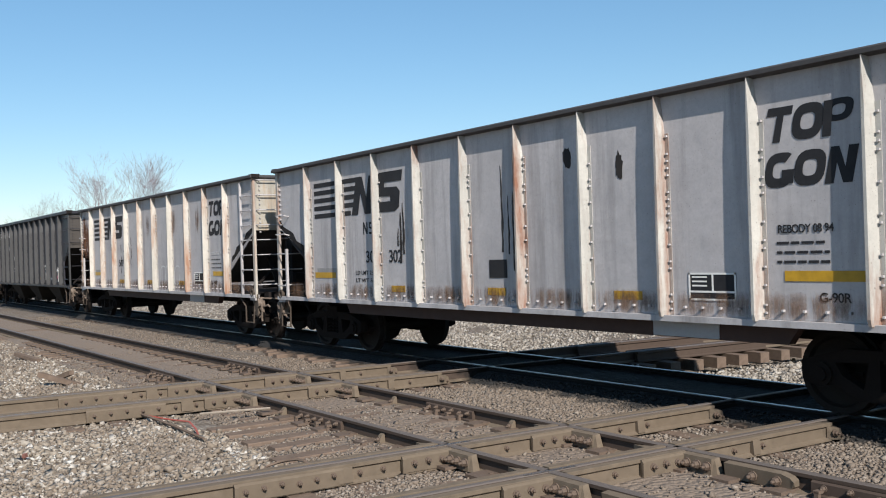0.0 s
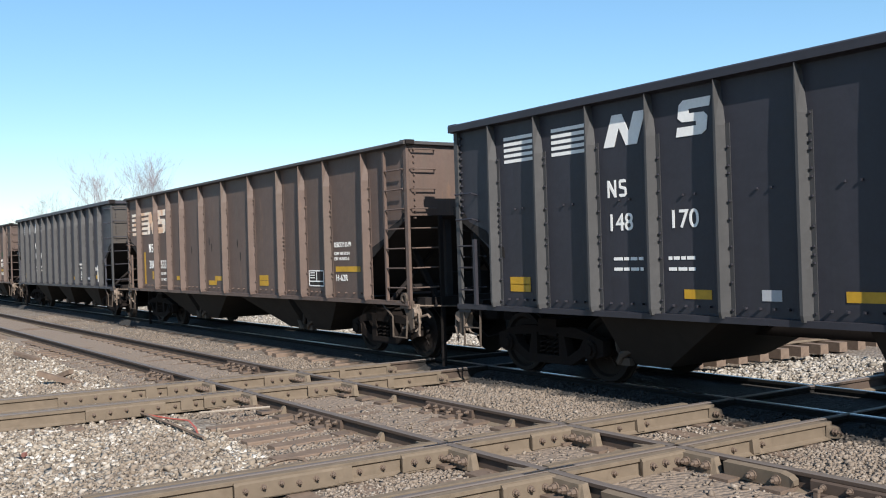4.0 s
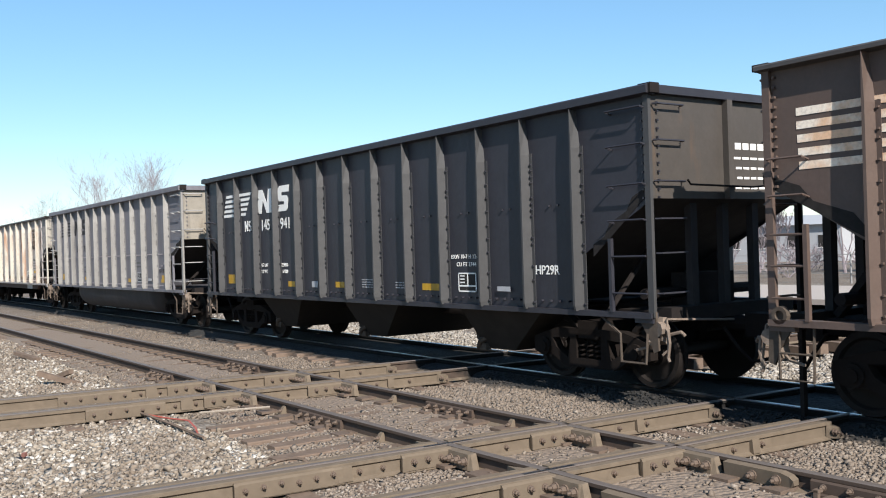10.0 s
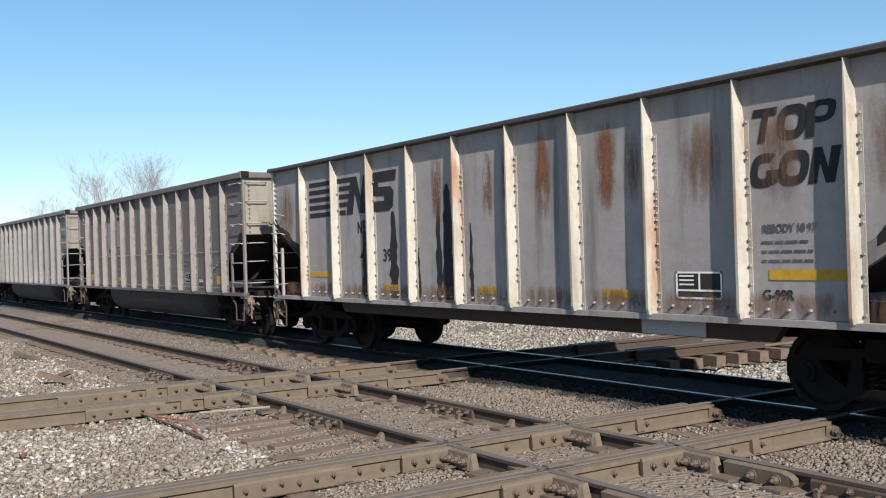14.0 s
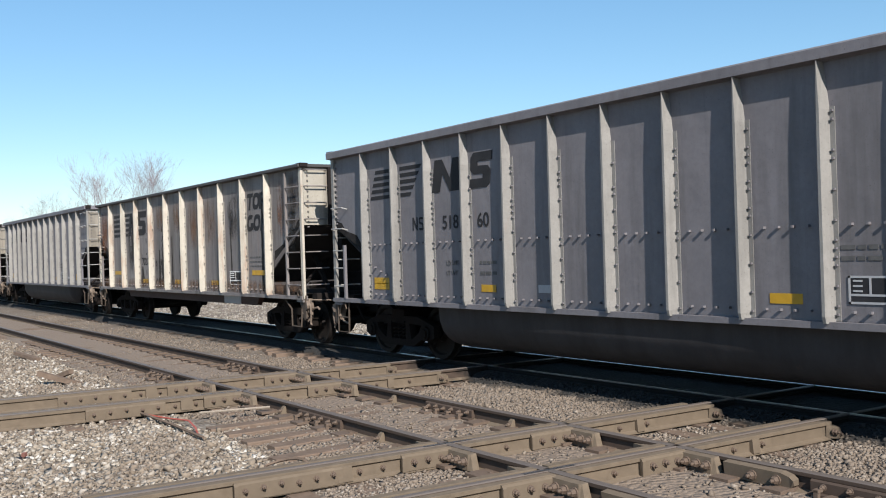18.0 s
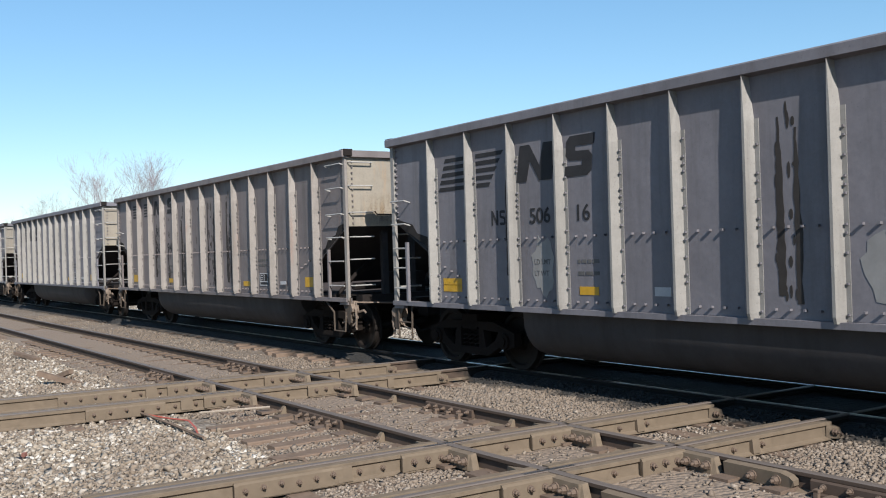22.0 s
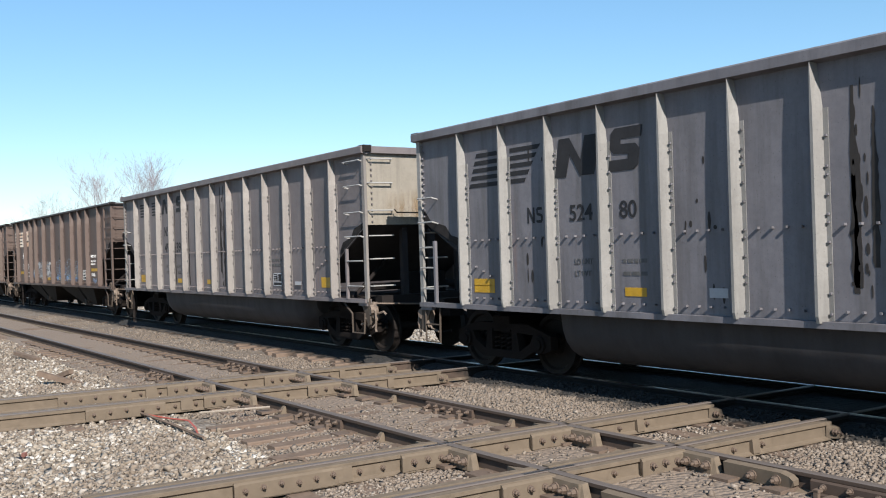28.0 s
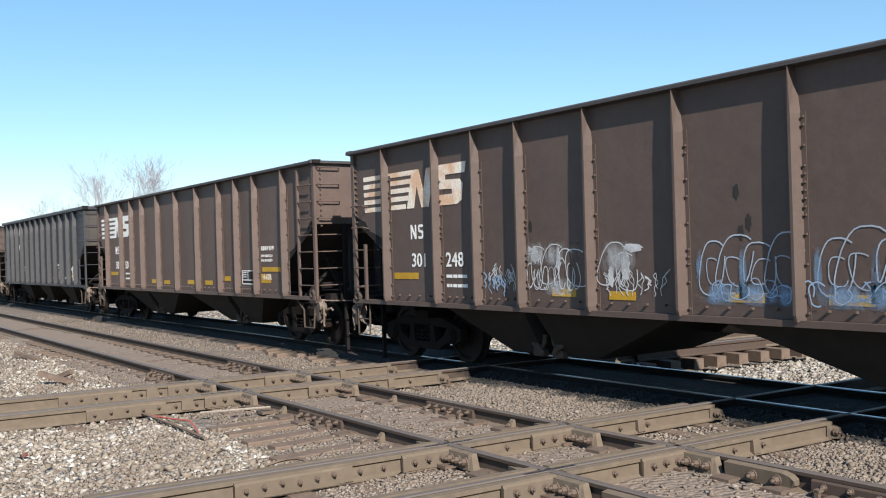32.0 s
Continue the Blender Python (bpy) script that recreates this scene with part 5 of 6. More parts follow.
def mark_car(i, car, style):
    k = M_BLACK_MARK if style in ("gon", "tub") else M_WHITE_MARK
    if style != "gon":
        end_print(car, STYLES[style]["len"], 0.05, 3.10, 0.75, 5, M_FADED if style == "tub" else M_WHITE_MARK)
    e = STYLES[style]["len"]
    z0, z1 = STYLES[style]["slope"]
    for a, b in ((0.03, MARKED[style][1] - 0.02), (MARKED[style][-1] - 0.03, MARKED[style][-2] + 0.12)):
        # soot blown up over the edge of the slope sheet
        fringe = [(a, z0), (b, z1)] + [(b + (a - b) * k / 9, z1 + (z0 - z1) * k / 9 + 0.10 + 0.09 * ((k * 7 + i) % 4) / 3) for k in range(10)]
        part("soot_fringe", Geo().prism(fringe, FACE - 0.0016, FACE + 0.001), M_SOOT_EDGE, car)
    if style in ("tub", "gon"):
        for y0, y1, z0, z1, m in ((-1.3, 0.9, 2.35, 3.1, M_END_RUST), (-1.0, 1.4, 2.3, 2.75, M_END_SOOT)):
            STAIN_LIFT[0] = (STAIN_LIFT[0] + 1) % 7
            o = e + 0.003 + 0.0004 * STAIN_LIFT[0]
            part("stain", Geo().box(o, o + 0.0002, y0, y1, z0, z1), m, car)
    if style == "brown":
        num = {3: ("300", "533"), 5: ("301", "116"), 17: ("301", "248"), 18: ("30", "50")}.get(i, ("", ""))
        emblem(car, "wide", M_WHITE_MARK if i in (18,) else M_RUST_MARK)
        initials(car, 2.05, 2.10, 0.24, k)
        if num[0]:
            letters(car, num[0], 2.05, 1.64, 0.23, k)
            letters(car, num[1], 3.02, 1.64, 0.23, k)
        if i == 3:
            letters(car, "LD LMT 223600", 3.05, 1.46, 0.075, k, 0.8)
            letters(car, "LT WT 62400", 3.05, 1.29, 0.075, k, 0.8)
            plate(car, "reflector", 1.62, 1.74, 1.19, 2.11, M_YELLOW, "tall yellow patch")
            yellows(car, [(2.30, 0.46, 1.33), (2.30, 0.46, 1.45), (4.25, 0.5, 1.32), (6.5, 0.5, 1.22), (6.9, 0.45, 1.33), (9.45, 0.45, 1.24), (9.45, 0.45, 1.36)])
            for x, z in ((6.6, 2.3), (6.75, 2.15), (5.4, 2.1), (8.3, 2.2), (8.45, 1.9)):
                fill_blob(car, x, z, 0.06, 0.22, M_PATCH, int(x * 50))
        else:
            print_bars(car, 3.02, 1.46, 0.62, 2, k, 0.05, 0.15)
            yellows(car, [(1.50, 0.75, 1.43), (5.45, 0.48, 1.22), (6.5, 0.46, 1.20), (8.3, 0.48, 1.22), (9.5, 0.5, 1.22), (10.75, 0.35, 1.33)])
        framed(car, 11.78, 12.42, 1.26, 1.58, M_WHITE_MARK, M_PATCH)
        letters(car, "REBODY " + ("04-99" if i == 17 else "03-99"), 12.84, 2.02, 0.095, k, 0.62)
        letters(car, "EXW 10-8 H12-4", 12.84, 1.87, 0.06, k, 0.56)
        letters(car, "EW 10-8 H12-3", 12.84, 1.77, 0.06, k, 0.54)
        plate(car, "reflector", 12.86, 13.8, 1.55, 1.65, M_YELLOW, "long yellow reflective strip")
        letters(car, "H-62R", 12.88, 1.38, 0.12, k)
        if i == 5:
            brake_wheel(car, STYLES["brown"]["len"], -0.42)
            scribble(car, 6.5, 7.25, 1.25, 1.52, M_SPRAY_WHITE, 3, 6, 0.013, True)
            jagged(car, 8.12, 9.12, 1.34, 2.06, M_SPRAY_WHITE, 4, 5, 0.042)
            smear(car, 8.62, 1.40, 2.0, 0.9, M_CHALK)
            scribble(car, 8.2, 9.2, 1.50, 1.95, M_SPRAY_PALE, 14, 4, 0.03)
            scribble(car, 9.55, 10.15, 1.30, 1.62, M_SPRAY_WHITE, 5, 4, 0.016)
            scribble(car, 10.75, 11.3, 1.25, 2.0, M_SPRAY_WHITE, 6, 5, 0.022)
            scribble(car, 12.86, 13.75, 2.2, 2.5, M_SPRAY_GREEN, 7, 6, 0.04)
            scribble(car, 7.42, 7.62, 1.22, 1.55, M_SPRAY_BLUE, 8, 5)
            for x, z, h in ((4.98, 2.3, 0.35), (5.05, 1.95, 0.3), (5.15, 2.5, 0.2), (8.05, 2.35, 0.25), (8.3, 2.75, 0.12), (8.35, 2.3, 0.12)):
                fill_blob(car, x, z, 0.09, h, M_PATCH, int(x * 77))
        if i == 17:
            for n, (x, w, h, lean) in enumerate(((4.98, 0.42, 0.52, 0.10), (5.22, 0.36, 0.60, -0.04), (5.45, 0.40, 0.55, 0.08), (5.70, 0.34, 0.62, 0.04), (5.95, 0.44, 0.50, -0.06), (6.55, 0.40, 0.55, 0.09), (6.82, 0.36, 0.48, -0.05))):
                bubble(car, x, 1.56 + 0.05 * (n % 3), w, h, M_GHOST, 0.014, lean, 0.9 - 0.1 * (n % 2))
            for n, (x, z, w, h) in enumerate(((4.90, 1.88, 0.42, 0.10), (5.12, 1.80, 0.14, 0.26), (6.92, 1.86, 0.34, 0.12), (6.80, 1.62, 0.16, 0.36), (6.55, 1.50, 0.10, 0.30), (5.60, 1.72, 0.08, 0.34))):
                fill_blob(car, x, z, w, h, M_SPRAY_WHITE, 300 + n, 0.0002 * n)
            for x0, x1, z0, z1 in ((4.8, 6.1, 1.62, 2.0), (6.30, 7.05, 1.5, 1.98), (5.2, 6.0, 1.2, 1.5)):
                smear(car, (x0 + x1) / 2, z0, z1, x1 - x0, M_CHALK)
            scribble(car, 4.85, 6.0, 1.25, 1.75, M_GHOST, 51, 10, 0.010, True)
            scribble(car, 6.35, 7.5, 1.25, 1.60, M_GHOST, 52, 9, 0.011)
            scribble(car, 4.1, 4.75, 1.25, 1.7, M_GHOST, 53, 6, 0.010)
            for n, (x, w, h, lean) in enumerate(((8.10, 0.34, 0.62, 0.03), (8.40, 0.46, 0.66, 0.06), (8.72, 0.42, 0.56, -0.03), (9.02, 0.44, 0.68, 0.05), (9.60, 0.40, 0.60, 0.02), (9.86, 0.52, 0.74, 0.07), (10.20, 0.40, 0.56, -0.04), (10.92, 0.40, 0.55, 0.05), (11.20, 0.30, 0.42, 0.02))):
                bubble(car, x, 1.60 + 0.04 * (n % 2), w, h, M_SPRAY_PALE, 0.016, lean, 0.95)
                bubble(car, x + 0.02, 1.56, w * 0.55, h * 0.5, M_SPRAY_PALE, 0.012, -lean, 0.8)
                smear(car, x, 1.16, 1.46, w * 1.3, M_BLUE_HAZE)
                if n % 2 == 0:
                    smear(car, x - w / 2, 1.25, 1.85, 0.12, M_BLUE_HAZE)
            scribble(car, 8.0, 10.3, 1.2, 1.5, M_SPRAY_BLUE, 54, 12, 0.012, True)
            scribble(car, 10.35, 11.4, 1.35, 1.9, M_SPRAY_PALE, 55, 6, 0.012, True)
            scribble(car, 3.95, 4.5, 1.2, 1.6, M_SPRAY_BLUE, 27, 5)
            scribble(car, 13.1, 13.5, 1.12, 1.32, M_SPRAY_BLUE, 28, 5, 0.02)
            for x, z in ((8.45, 2.45), (8.5, 2.0), (8.6, 2.1), (5.05, 2.2)):
                fill_blob(car, x, z, 0.08, 0.2, M_PATCH, int(x * 71))
        if i == 18:
            yellows(car, [(12.8, 0.5, 1.30)], 0.2)
    elif style == "black":
        num = {2: ("148", "170"), 4: ("147", "809"), 6: ("145", "941")}.get(i, ("", ""))
        if i == 6:
            emblem(car, "slant", k)
            initials(car, 2.72, 2.46, 0.24, k)
            letters(car, num[0], 3.62, 2.46, 0.24, k)
            letters(car, num[1], 4.62, 2.46, 0.24, k)
            letters(car, "LD LMT", 3.6, 1.66, 0.075, k)
            letters(car, "229000", 4.62, 1.66, 0.075, k)
            letters(car, "LT WT", 3.6, 1.52, 0.075, k)
            letters(car, "57000", 4.66, 1.52, 0.075, k)
            letters(car, "HP29R", 12.56, 1.52, 0.13, k)
        else:
            emblem(car, "split", k)
            initials(car, 3.72, 2.50, 0.22, k)
            if num[0]:
                letters(car, num[0], 3.70, 2.08, 0.22, k)
                letters(car, num[1], 4.72, 2.08, 0.22, k)
            if i == 4:
                for n, (a, b) in enumerate((("LD LMT", "229700"), ("LT WT", "56300"))):
                    letters(car, a, 3.80, 1.70 - 0.15 * n, 0.075, k)
                    letters(car, b, 4.70, 1.70 - 0.15 * n, 0.075, k)
            else:
                print_bars(car, 3.80, 1.70, 0.5, 2, k, 0.04, 0.13)
                print_bars(car, 4.70, 1.70, 0.4, 2, k, 0.04, 0.13)
            letters(car, "H65", 12.61, 1.58, 0.11, k)
            plate(car, "reflector", 12.66, 12.81, 1.3, 1.42, plain("pink_patch", (0.55, 0.14, 0.2), 0.6) if i == 2 else M_YELLOW)
            plate(car, "reflector", 12.85, 13.33, 1.28, 1.52, M_YELLOW, "dirty yellow patch")
            plate(car, "date_strip", 13.43, 13.49, 1.2, 1.75, M_WHITE_MARK, "", RIB + 0.012)
        letters(car, "EXW 10-7 H 12-7", 10.56, 1.76, 0.065, k, 0.72)
        letters(car, "CU FT 3744", 10.70, 1.64, 0.065, k, 0.5)
        framed(car, 10.73, 11.20, 1.24, 1.54, M_WHITE_MARK, M_PATCH)
        yellows(car, [(1.62, 0.45, 1.27), (1.62, 0.45, 1.37), (4.92, 0.4, 1.24), (6.88, 0.48, 1.25), (9.74, 0.5, 1.25)])
        plate(car, "card_holder", 5.95, 6.2, 1.24, 1.36, M_GREY_MARK)
        print_bars(car, 7.85, 1.40, 0.45, 4, M_GREY_MARK, 0.016, 0.045)
        print_bars(car, 8.95, 1.36, 0.36, 3, M_GREY_MARK, 0.016, 0.045)
        plate(car, "card_holder", 11.73, 12.03, 1.27, 1.34, M_GREY_MARK, "", 0.03)
    elif style == "gon":
        num = {0: ("30", "302"), 1: ("42", "569"), 8: ("4", "39"), 11: ("23", "702")}[i]
        emblem(car, "gon", k)
        big_words(car, k)
        initials(car, 3.47, 2.25, 0.22, k)
        letters(car, num[0], 3.53, 1.74, 0.22, k)
        letters(car, num[1], 4.35, 1.74, 0.22, k)
        if i == 0:
            letters(car, "LD LMT 231400", 3.15, 1.52, 0.075, M_BLACK_MARK, 0.9)
            letters(car, "LT WT 54600", 3.15, 1.38, 0.075, M_BLACK_MARK, 0.9)
            letters(car, "REBODY 08 94", 12.35, 1.98, 0.09, M_BLACK_MARK, 0.68)
            plate(car, "stencil_panel", 7.23, 7.65, 1.48, 1.75, M_BLACK_MARK, "small black square")
            framed(car, 11.1, 11.77, 1.24, 1.56, M_WHITE_MARK, M_BLACK_MARK)
            letters(car, "G-90R", 12.85, 1.26, 0.10, M_BLACK_MARK)
        elif i == 1:
            letters(car, "REBODY 01 99", 12.35, 1.98, 0.09, M_GREY_MARK, 0.62)
            letters(car, "G-100R", 12.27, 1.26, 0.10, M_BLACK_MARK)
            framed(car, 11.1, 11.77, 1.24, 1.56, M_WHITE_MARK, M_PATCH)
            for x, z, h in ((4.6, 2.3, 0.25), (4.62, 1.95, 0.25), (4.6, 1.6, 0.2), (5.5, 2.3, 0.3), (5.55, 1.9, 0.25)):
                fill_blob(car, x, z, 0.05, h, M_PATCH, int(x * 33 + z * 7))
        else:
            framed(car, 11.1, 11.77, 1.24, 1.56, M_WHITE_MARK, M_PATCH)
        if i == 8:
            letters(car, "REBODY 10 97", 12.35, 1.98, 0.09, M_FADED, 0.68)
            letters(car, "G-99R", 12.33, 1.26, 0.11, M_BLACK_MARK)
        for a, b in zip([0.3] + STYLES["gon"]["posts"], STYLES["gon"]["posts"] + [14.9]):
            smear(car, (a + b) / 2, 1.02, 1.38, (b - a) * 1.15, M_RUST_THIN)
        print_bars(car, 12.35, 1.86, 0.62, 3, M_FADED if i else M_BLACK_MARK, 0.028, 0.10)
        if i in (0, 1, 8):
            plate(car, "paint_band", 1.64, 2.58, 1.56, 1.64, M_GREY_PATCH)
        yellows(car, [(1.55, 0.85, 1.45), (4.42, 0.44, 1.22), (7.18, 0.42, 1.22), (9.85, 0.48, 1.22)])
        plate(car, "reflector", 12.45, 13.38, 1.47, 1.58, M_YELLOW, "long yellow reflective strip")
        if i == 0:
            fill_blob(car, 10.0, 2.9, 0.14, 0.4, M_PATCH, 8)
            runs(car, 4.51, 4.98, 1.5, 2.9, M_PATCH, 41, 3)
            runs(car, 7.54, 7.96, 1.4, 3.5, M_PATCH, 42, 4)
            fill_blob(car, 9.01, 3.1, 0.18, 0.3, M_PATCH, 81)
        if i == 1:
            smear(car, 0.5, 1.9, 3.6, 0.95, M_RUST_DEEP)
            smear(car, 0.75, 1.9, 3.2, 0.9, M_RUST_DEEP)
            smear(car, 0.3, 2.1, 3.6, 0.5, M_RUST_DEEP)
            for x in (7.35, 9.6, 11.4):
                smear(car, x, 2.5, 3.3, 0.35, M_RUST_THIN)
            splashes(car, 5.66, 5.74, 1.6, 2.7, M_PATCH, 71, 7)
            splashes(car, 4.86, 4.92, 1.4, 2.4, M_PATCH, 72, 9)
            for x, w in ((8.55, 0.45), (8.95, 0.4), (9.75, 0.4)):
                bubble(car, x, 1.48, w, 0.5, M_GHOST, 0.03, 0.03, 0.9)
        if i == 8:
            for x, a, b, w, m in ((6.12, 2.2, 3.55, 0.34, M_RUST_DEEP), (7.45, 2.3, 3.45, 0.30, M_RUST_DEEP), (8.68, 2.2, 3.6, 0.42, M_RUST_DEEP), (9.96, 2.25, 3.6, 0.46, M_RUST_DEEP), (10.42, 2.3, 3.4, 0.35, M_RUST_THIN),
                                  (11.5, 2.2, 3.4, 0.75, M_RUST_THIN), (12.6, 2.2, 3.4, 0.6, M_RUST_THIN), (13.9, 2.2, 3.5, 0.7, M_RUST_THIN), (0.6, 2.0, 3.5, 0.8, M_RUST_THIN)):
                smear(car, x, a, b, w, m)
            for n, (x, a, w) in enumerate(((6.16, 2.7, 0.16), (6.40, 2.95, 0.30), (4.72, 2.6, 0.26), (5.55, 1.95, 0.08), (7.0, 2.3, 0.10), (3.70, 2.5, 0.22))):
                drip(car, x, a, 1.1, w, M_BLACK_MARK, 90 + n)
            splashes(car, 7.82, 8.0, 1.4, 3.4, M_PATCH, 73, 40)
            smear(car, 7.9, 1.2, 3.6, 0.32, M_SOOT_STAIN)
        if i == 11:
            for x, a, b, w, m in ((0.55, 2.0, 3.6, 0.9, M_RUST_DEEP), (6.1, 2.6, 3.5, 0.7, M_RUST_THIN), (7.45, 2.5, 3.5, 0.7, M_RUST_THIN), (8.66, 2.0, 3.5, 1.0, M_RUST_THIN), (9.9, 2.1, 3.5, 0.9, M_RUST_THIN), (11.4, 2.2, 3.5, 0.8, M_SOOT_STAIN),
                                  (13.3, 2.4, 3.6, 0.5, M_SOOT_STAIN), (14.0, 2.2, 3.6, 0.4, M_RUST_DEEP), (14.55, 1.8, 3.7, 0.7, M_SOOT_STAIN), (3.4, 1.3, 3.4, 1.0, M_SOOT_STAIN)):
                smear(car, x, a, b, w, m)
            for n, (x, a, w) in enumerate(((6.36, 2.6, 0.42), (5.98, 2.15, 0.22), (4.38, 1.7, 0.30), (7.02, 2.5, 0.12), (7.65, 2.9, 0.16), (11.2, 3.2, 0.06), (13.05, 3.3, 0.12))):
                drip(car, x, a, 1.12, w, M_SPLASH, 100 + n)
            for x0, x1, n in ((4.75, 4.95, 12), (6.1, 6.4, 22), (7.55, 7.85, 12), (5.62, 5.8, 7), (4.3, 4.4, 6)):
                splashes(car, x0, x1, 1.2, 2.9, M_SPLASH, 74 + n, n)
    else:
        num = {7: ("510", "78"), 9: ("464", "50"), 10: ("518", "60"), 12: ("506", "16"), 13: ("503", "94"), 14: ("524", "69"), 15: ("524", "80"), 16: ("490", "39")}[i]
        stack = i in (9, 13, 16)
        if stack:
            emblem(car, "split", k, 0.16)
            initials(car, 3.72, 2.52, 0.26, k)
            letters(car, num[0], 3.72, 2.08, 0.26, k)
            letters(car, num[1], 4.66, 2.08, 0.26, k)
        else:
            emblem(car, "slant", k)
            initials(car, 2.82, 2.24, 0.22, k)
            letters(car, num[0], 3.72, 2.24, 0.22, k)
            letters(car, num[1], 4.66, 2.24, 0.22, k)
        letters(car, "LD LMT", 3.80, 1.66, 0.075, M_FADED)
        letters(car, "LT WT", 3.80, 1.50, 0.075, M_FADED)
        if i == 16:
            letters(car, "237500", 4.66, 1.66, 0.075, M_FADED)
            letters(car, "46500", 4.72, 1.50, 0.075, M_FADED)
        else:
            print_bars(car, 4.70, 1.67, 0.4, 2, M_FADED, 0.05, 0.16)
        yellows(car, [(1.48, 0.5, 1.24), (1.48, 0.5, 1.34), (4.72, 0.36, 1.25), (6.98 if i == 9 else 6.80, 0.42, 1.24) if i in (9, 16) else (9.61, 0.4, 1.22)])
        yellows(car, [(12.72, 0.36, 1.24)], 0.2)
        if i == 7:
            letters(car, "G117R", 12.52, 1.52, 0.11, k)
            yellows(car, [(12.66, 0.05, 1.24)], 0.09)
        framed(car, 10.50, 10.94, 1.24, 1.52, M_GREY_MARK, M_BLACK_MARK)
        print_bars(car, 10.43, 1.78, 0.5, 2, M_FADED, 0.045, 0.11)
        plate(car, "card_holder", 11.60, 11.88, 1.28, 1.35, M_GREY_MARK, "", 0.03)
        if i not in (13, 16):
            plate(car, "card_holder", 6.02, 6.28, 1.26, 1.37, M_WHITE_MARK if i == 9 else M_GREY_MARK)
        if i == 9:
            framed(car, 0.62, 1.02, 3.18, 3.5, M_WHITE_MARK, M_PATCH, False)
            plate(car, "paint_panel", 3.65, 4.45, 2.0, 3.08, M_SMEAR)
            plate(car, "paint_panel", 4.68, 5.42, 2.0, 3.6, M_SMEAR, "", -0.0012)
        if i in (12, 13, 16, 14, 15):
            for n, (a, b) in enumerate({12: ((7.6, 8.0),), 13: ((8.7, 9.06),), 16: ((7.68, 7.98),), 14: ((7.65, 7.9),), 15: ((7.65, 8.0),)}[i]):
                runs(car, a, b, 1.2, 3.4, M_SPLASH, 60 + i * 3 + n, 2)
                splashes(car, a + 0.05, b - 0.05, 1.25, 3.4, M_SPLASH, 160 + i * 3 + n, 26)
        for x, a, b, w in {13: ((5.80, 2.9, 1.15, 0.13), (5.95, 2.3, 1.2, 0.09), (3.66, 2.6, 1.4, 0.12), (4.72, 2.2, 1.3, 0.10), (7.62, 3.3, 1.5, 0.07), (7.98, 3.0, 1.2, 0.08), (8.75, 3.2, 1.3, 0.09), (9.0, 2.5, 1.2, 0.07)),
                           16: ((4.56, 3.0, 1.2, 0.07), (5.22, 2.8, 1.2, 0.04), (5.60, 3.0, 1.2, 0.08), (7.72, 3.6, 2.0, 0.05), (7.92, 3.6, 1.2, 0.07)), 15: ((7.75, 3.4, 1.4, 0.10), (7.95, 3.0, 1.6, 0.06)), 12: ((7.72, 3.2, 1.3, 0.09), (3.2, 2.9, 1.5, 0.06))}.get(i, ()):
            drip(car, x, a, b, w, M_SPLASH, int(x * 100) + i)
        for a, b, n in {13: ((5.72, 5.95, 26), (3.7, 3.85, 14), (4.75, 4.9, 14), (7.65, 8.2, 40), (6.7, 7.3, 8)), 16: ((4.54, 4.60, 8), (5.56, 5.66, 8), (7.16, 7.32, 18)), 9: ((7.7, 8.2, 14),), 15: ((2.6, 3.3, 8), (5.7, 6.3, 10))}.get(i, ()):
            splashes(car, a, b, 1.2, 3.3, M_SPLASH, i * 10 + int(a), n)
        if i == 12:
            fill_blob(car, 4.0, 1.65, 0.5, 0.9, M_SMEAR, 3)
            fill_blob(car, 8.86, 1.6, 0.7, 0.7, M_SMEAR, 4)
        if i == 15:
            fill_blob(car, 9.88, 2.85, 0.7, 1.2, M_PATCH, 9)
            fill_blob(car, 10.88, 2.85, 0.7, 1.1, M_PATCH, 10)


# ---- trees and what stands beyond the train ----
def bare_tree(name, seed, tall, spread, levels, label, lean=0.0, total=20.0, wide=1.0):
    rnd = random.Random(seed)
    trunk, crown = Geo(), Geo()

    def grow(p, d, length, r, level):
        steps = 3 if level < levels - 1 else 2
        pts, rad = [p], [r]
        for s in range(steps):
            d = (d + Vector((rnd.uniform(-1, 1), rnd.uniform(-1, 1), rnd.uniform(-0.3, 0.7))) * 0.16).normalized()
            p = p + d * length / steps
            pts.append(p)
            rad.append(r * (1 - 0.42 * (s + 1) / steps))
        (trunk if level == 0 else crown).tube(pts, rad, 6 if level < 2 else 3)
        if level >= levels:
            return
        for k in range(rnd.randint(3, 4) if level < 2 else rnd.randint(2, 4)):
            q = pts[-1] if k < 2 else pts[rnd.randint(1, len(pts) - 1)]
            side = Vector((rnd.uniform(-1, 1), rnd.uniform(-1, 1), 0)).normalized()
            nd = (d + side * spread * rnd.uniform(0.5, 1.1) + Vector((0, 0, 0.25))).normalized()
            grow(q, nd, length * rnd.uniform(0.62, 0.86), max(0.007, rad[-1] * rnd.uniform(0.5, 0.72)), level + 1)

    grow(Vector((0, 0, -0.4)), Vector((lean, 0, 1)).normalized(), tall * 0.26, tall * 0.018, 0)
    k = total / max(p[2] for p in crown.v)
    for g in (trunk, crown):
        g.v = [(p[0] * k * wide, p[1] * k * wide, p[2] * k) for p in g.v]
    t = thing(name, label, "tree", "bare trees")
    part("trunk", trunk, M_BARK, t)
    part("crown", crown, M_BARK, t)
    return t


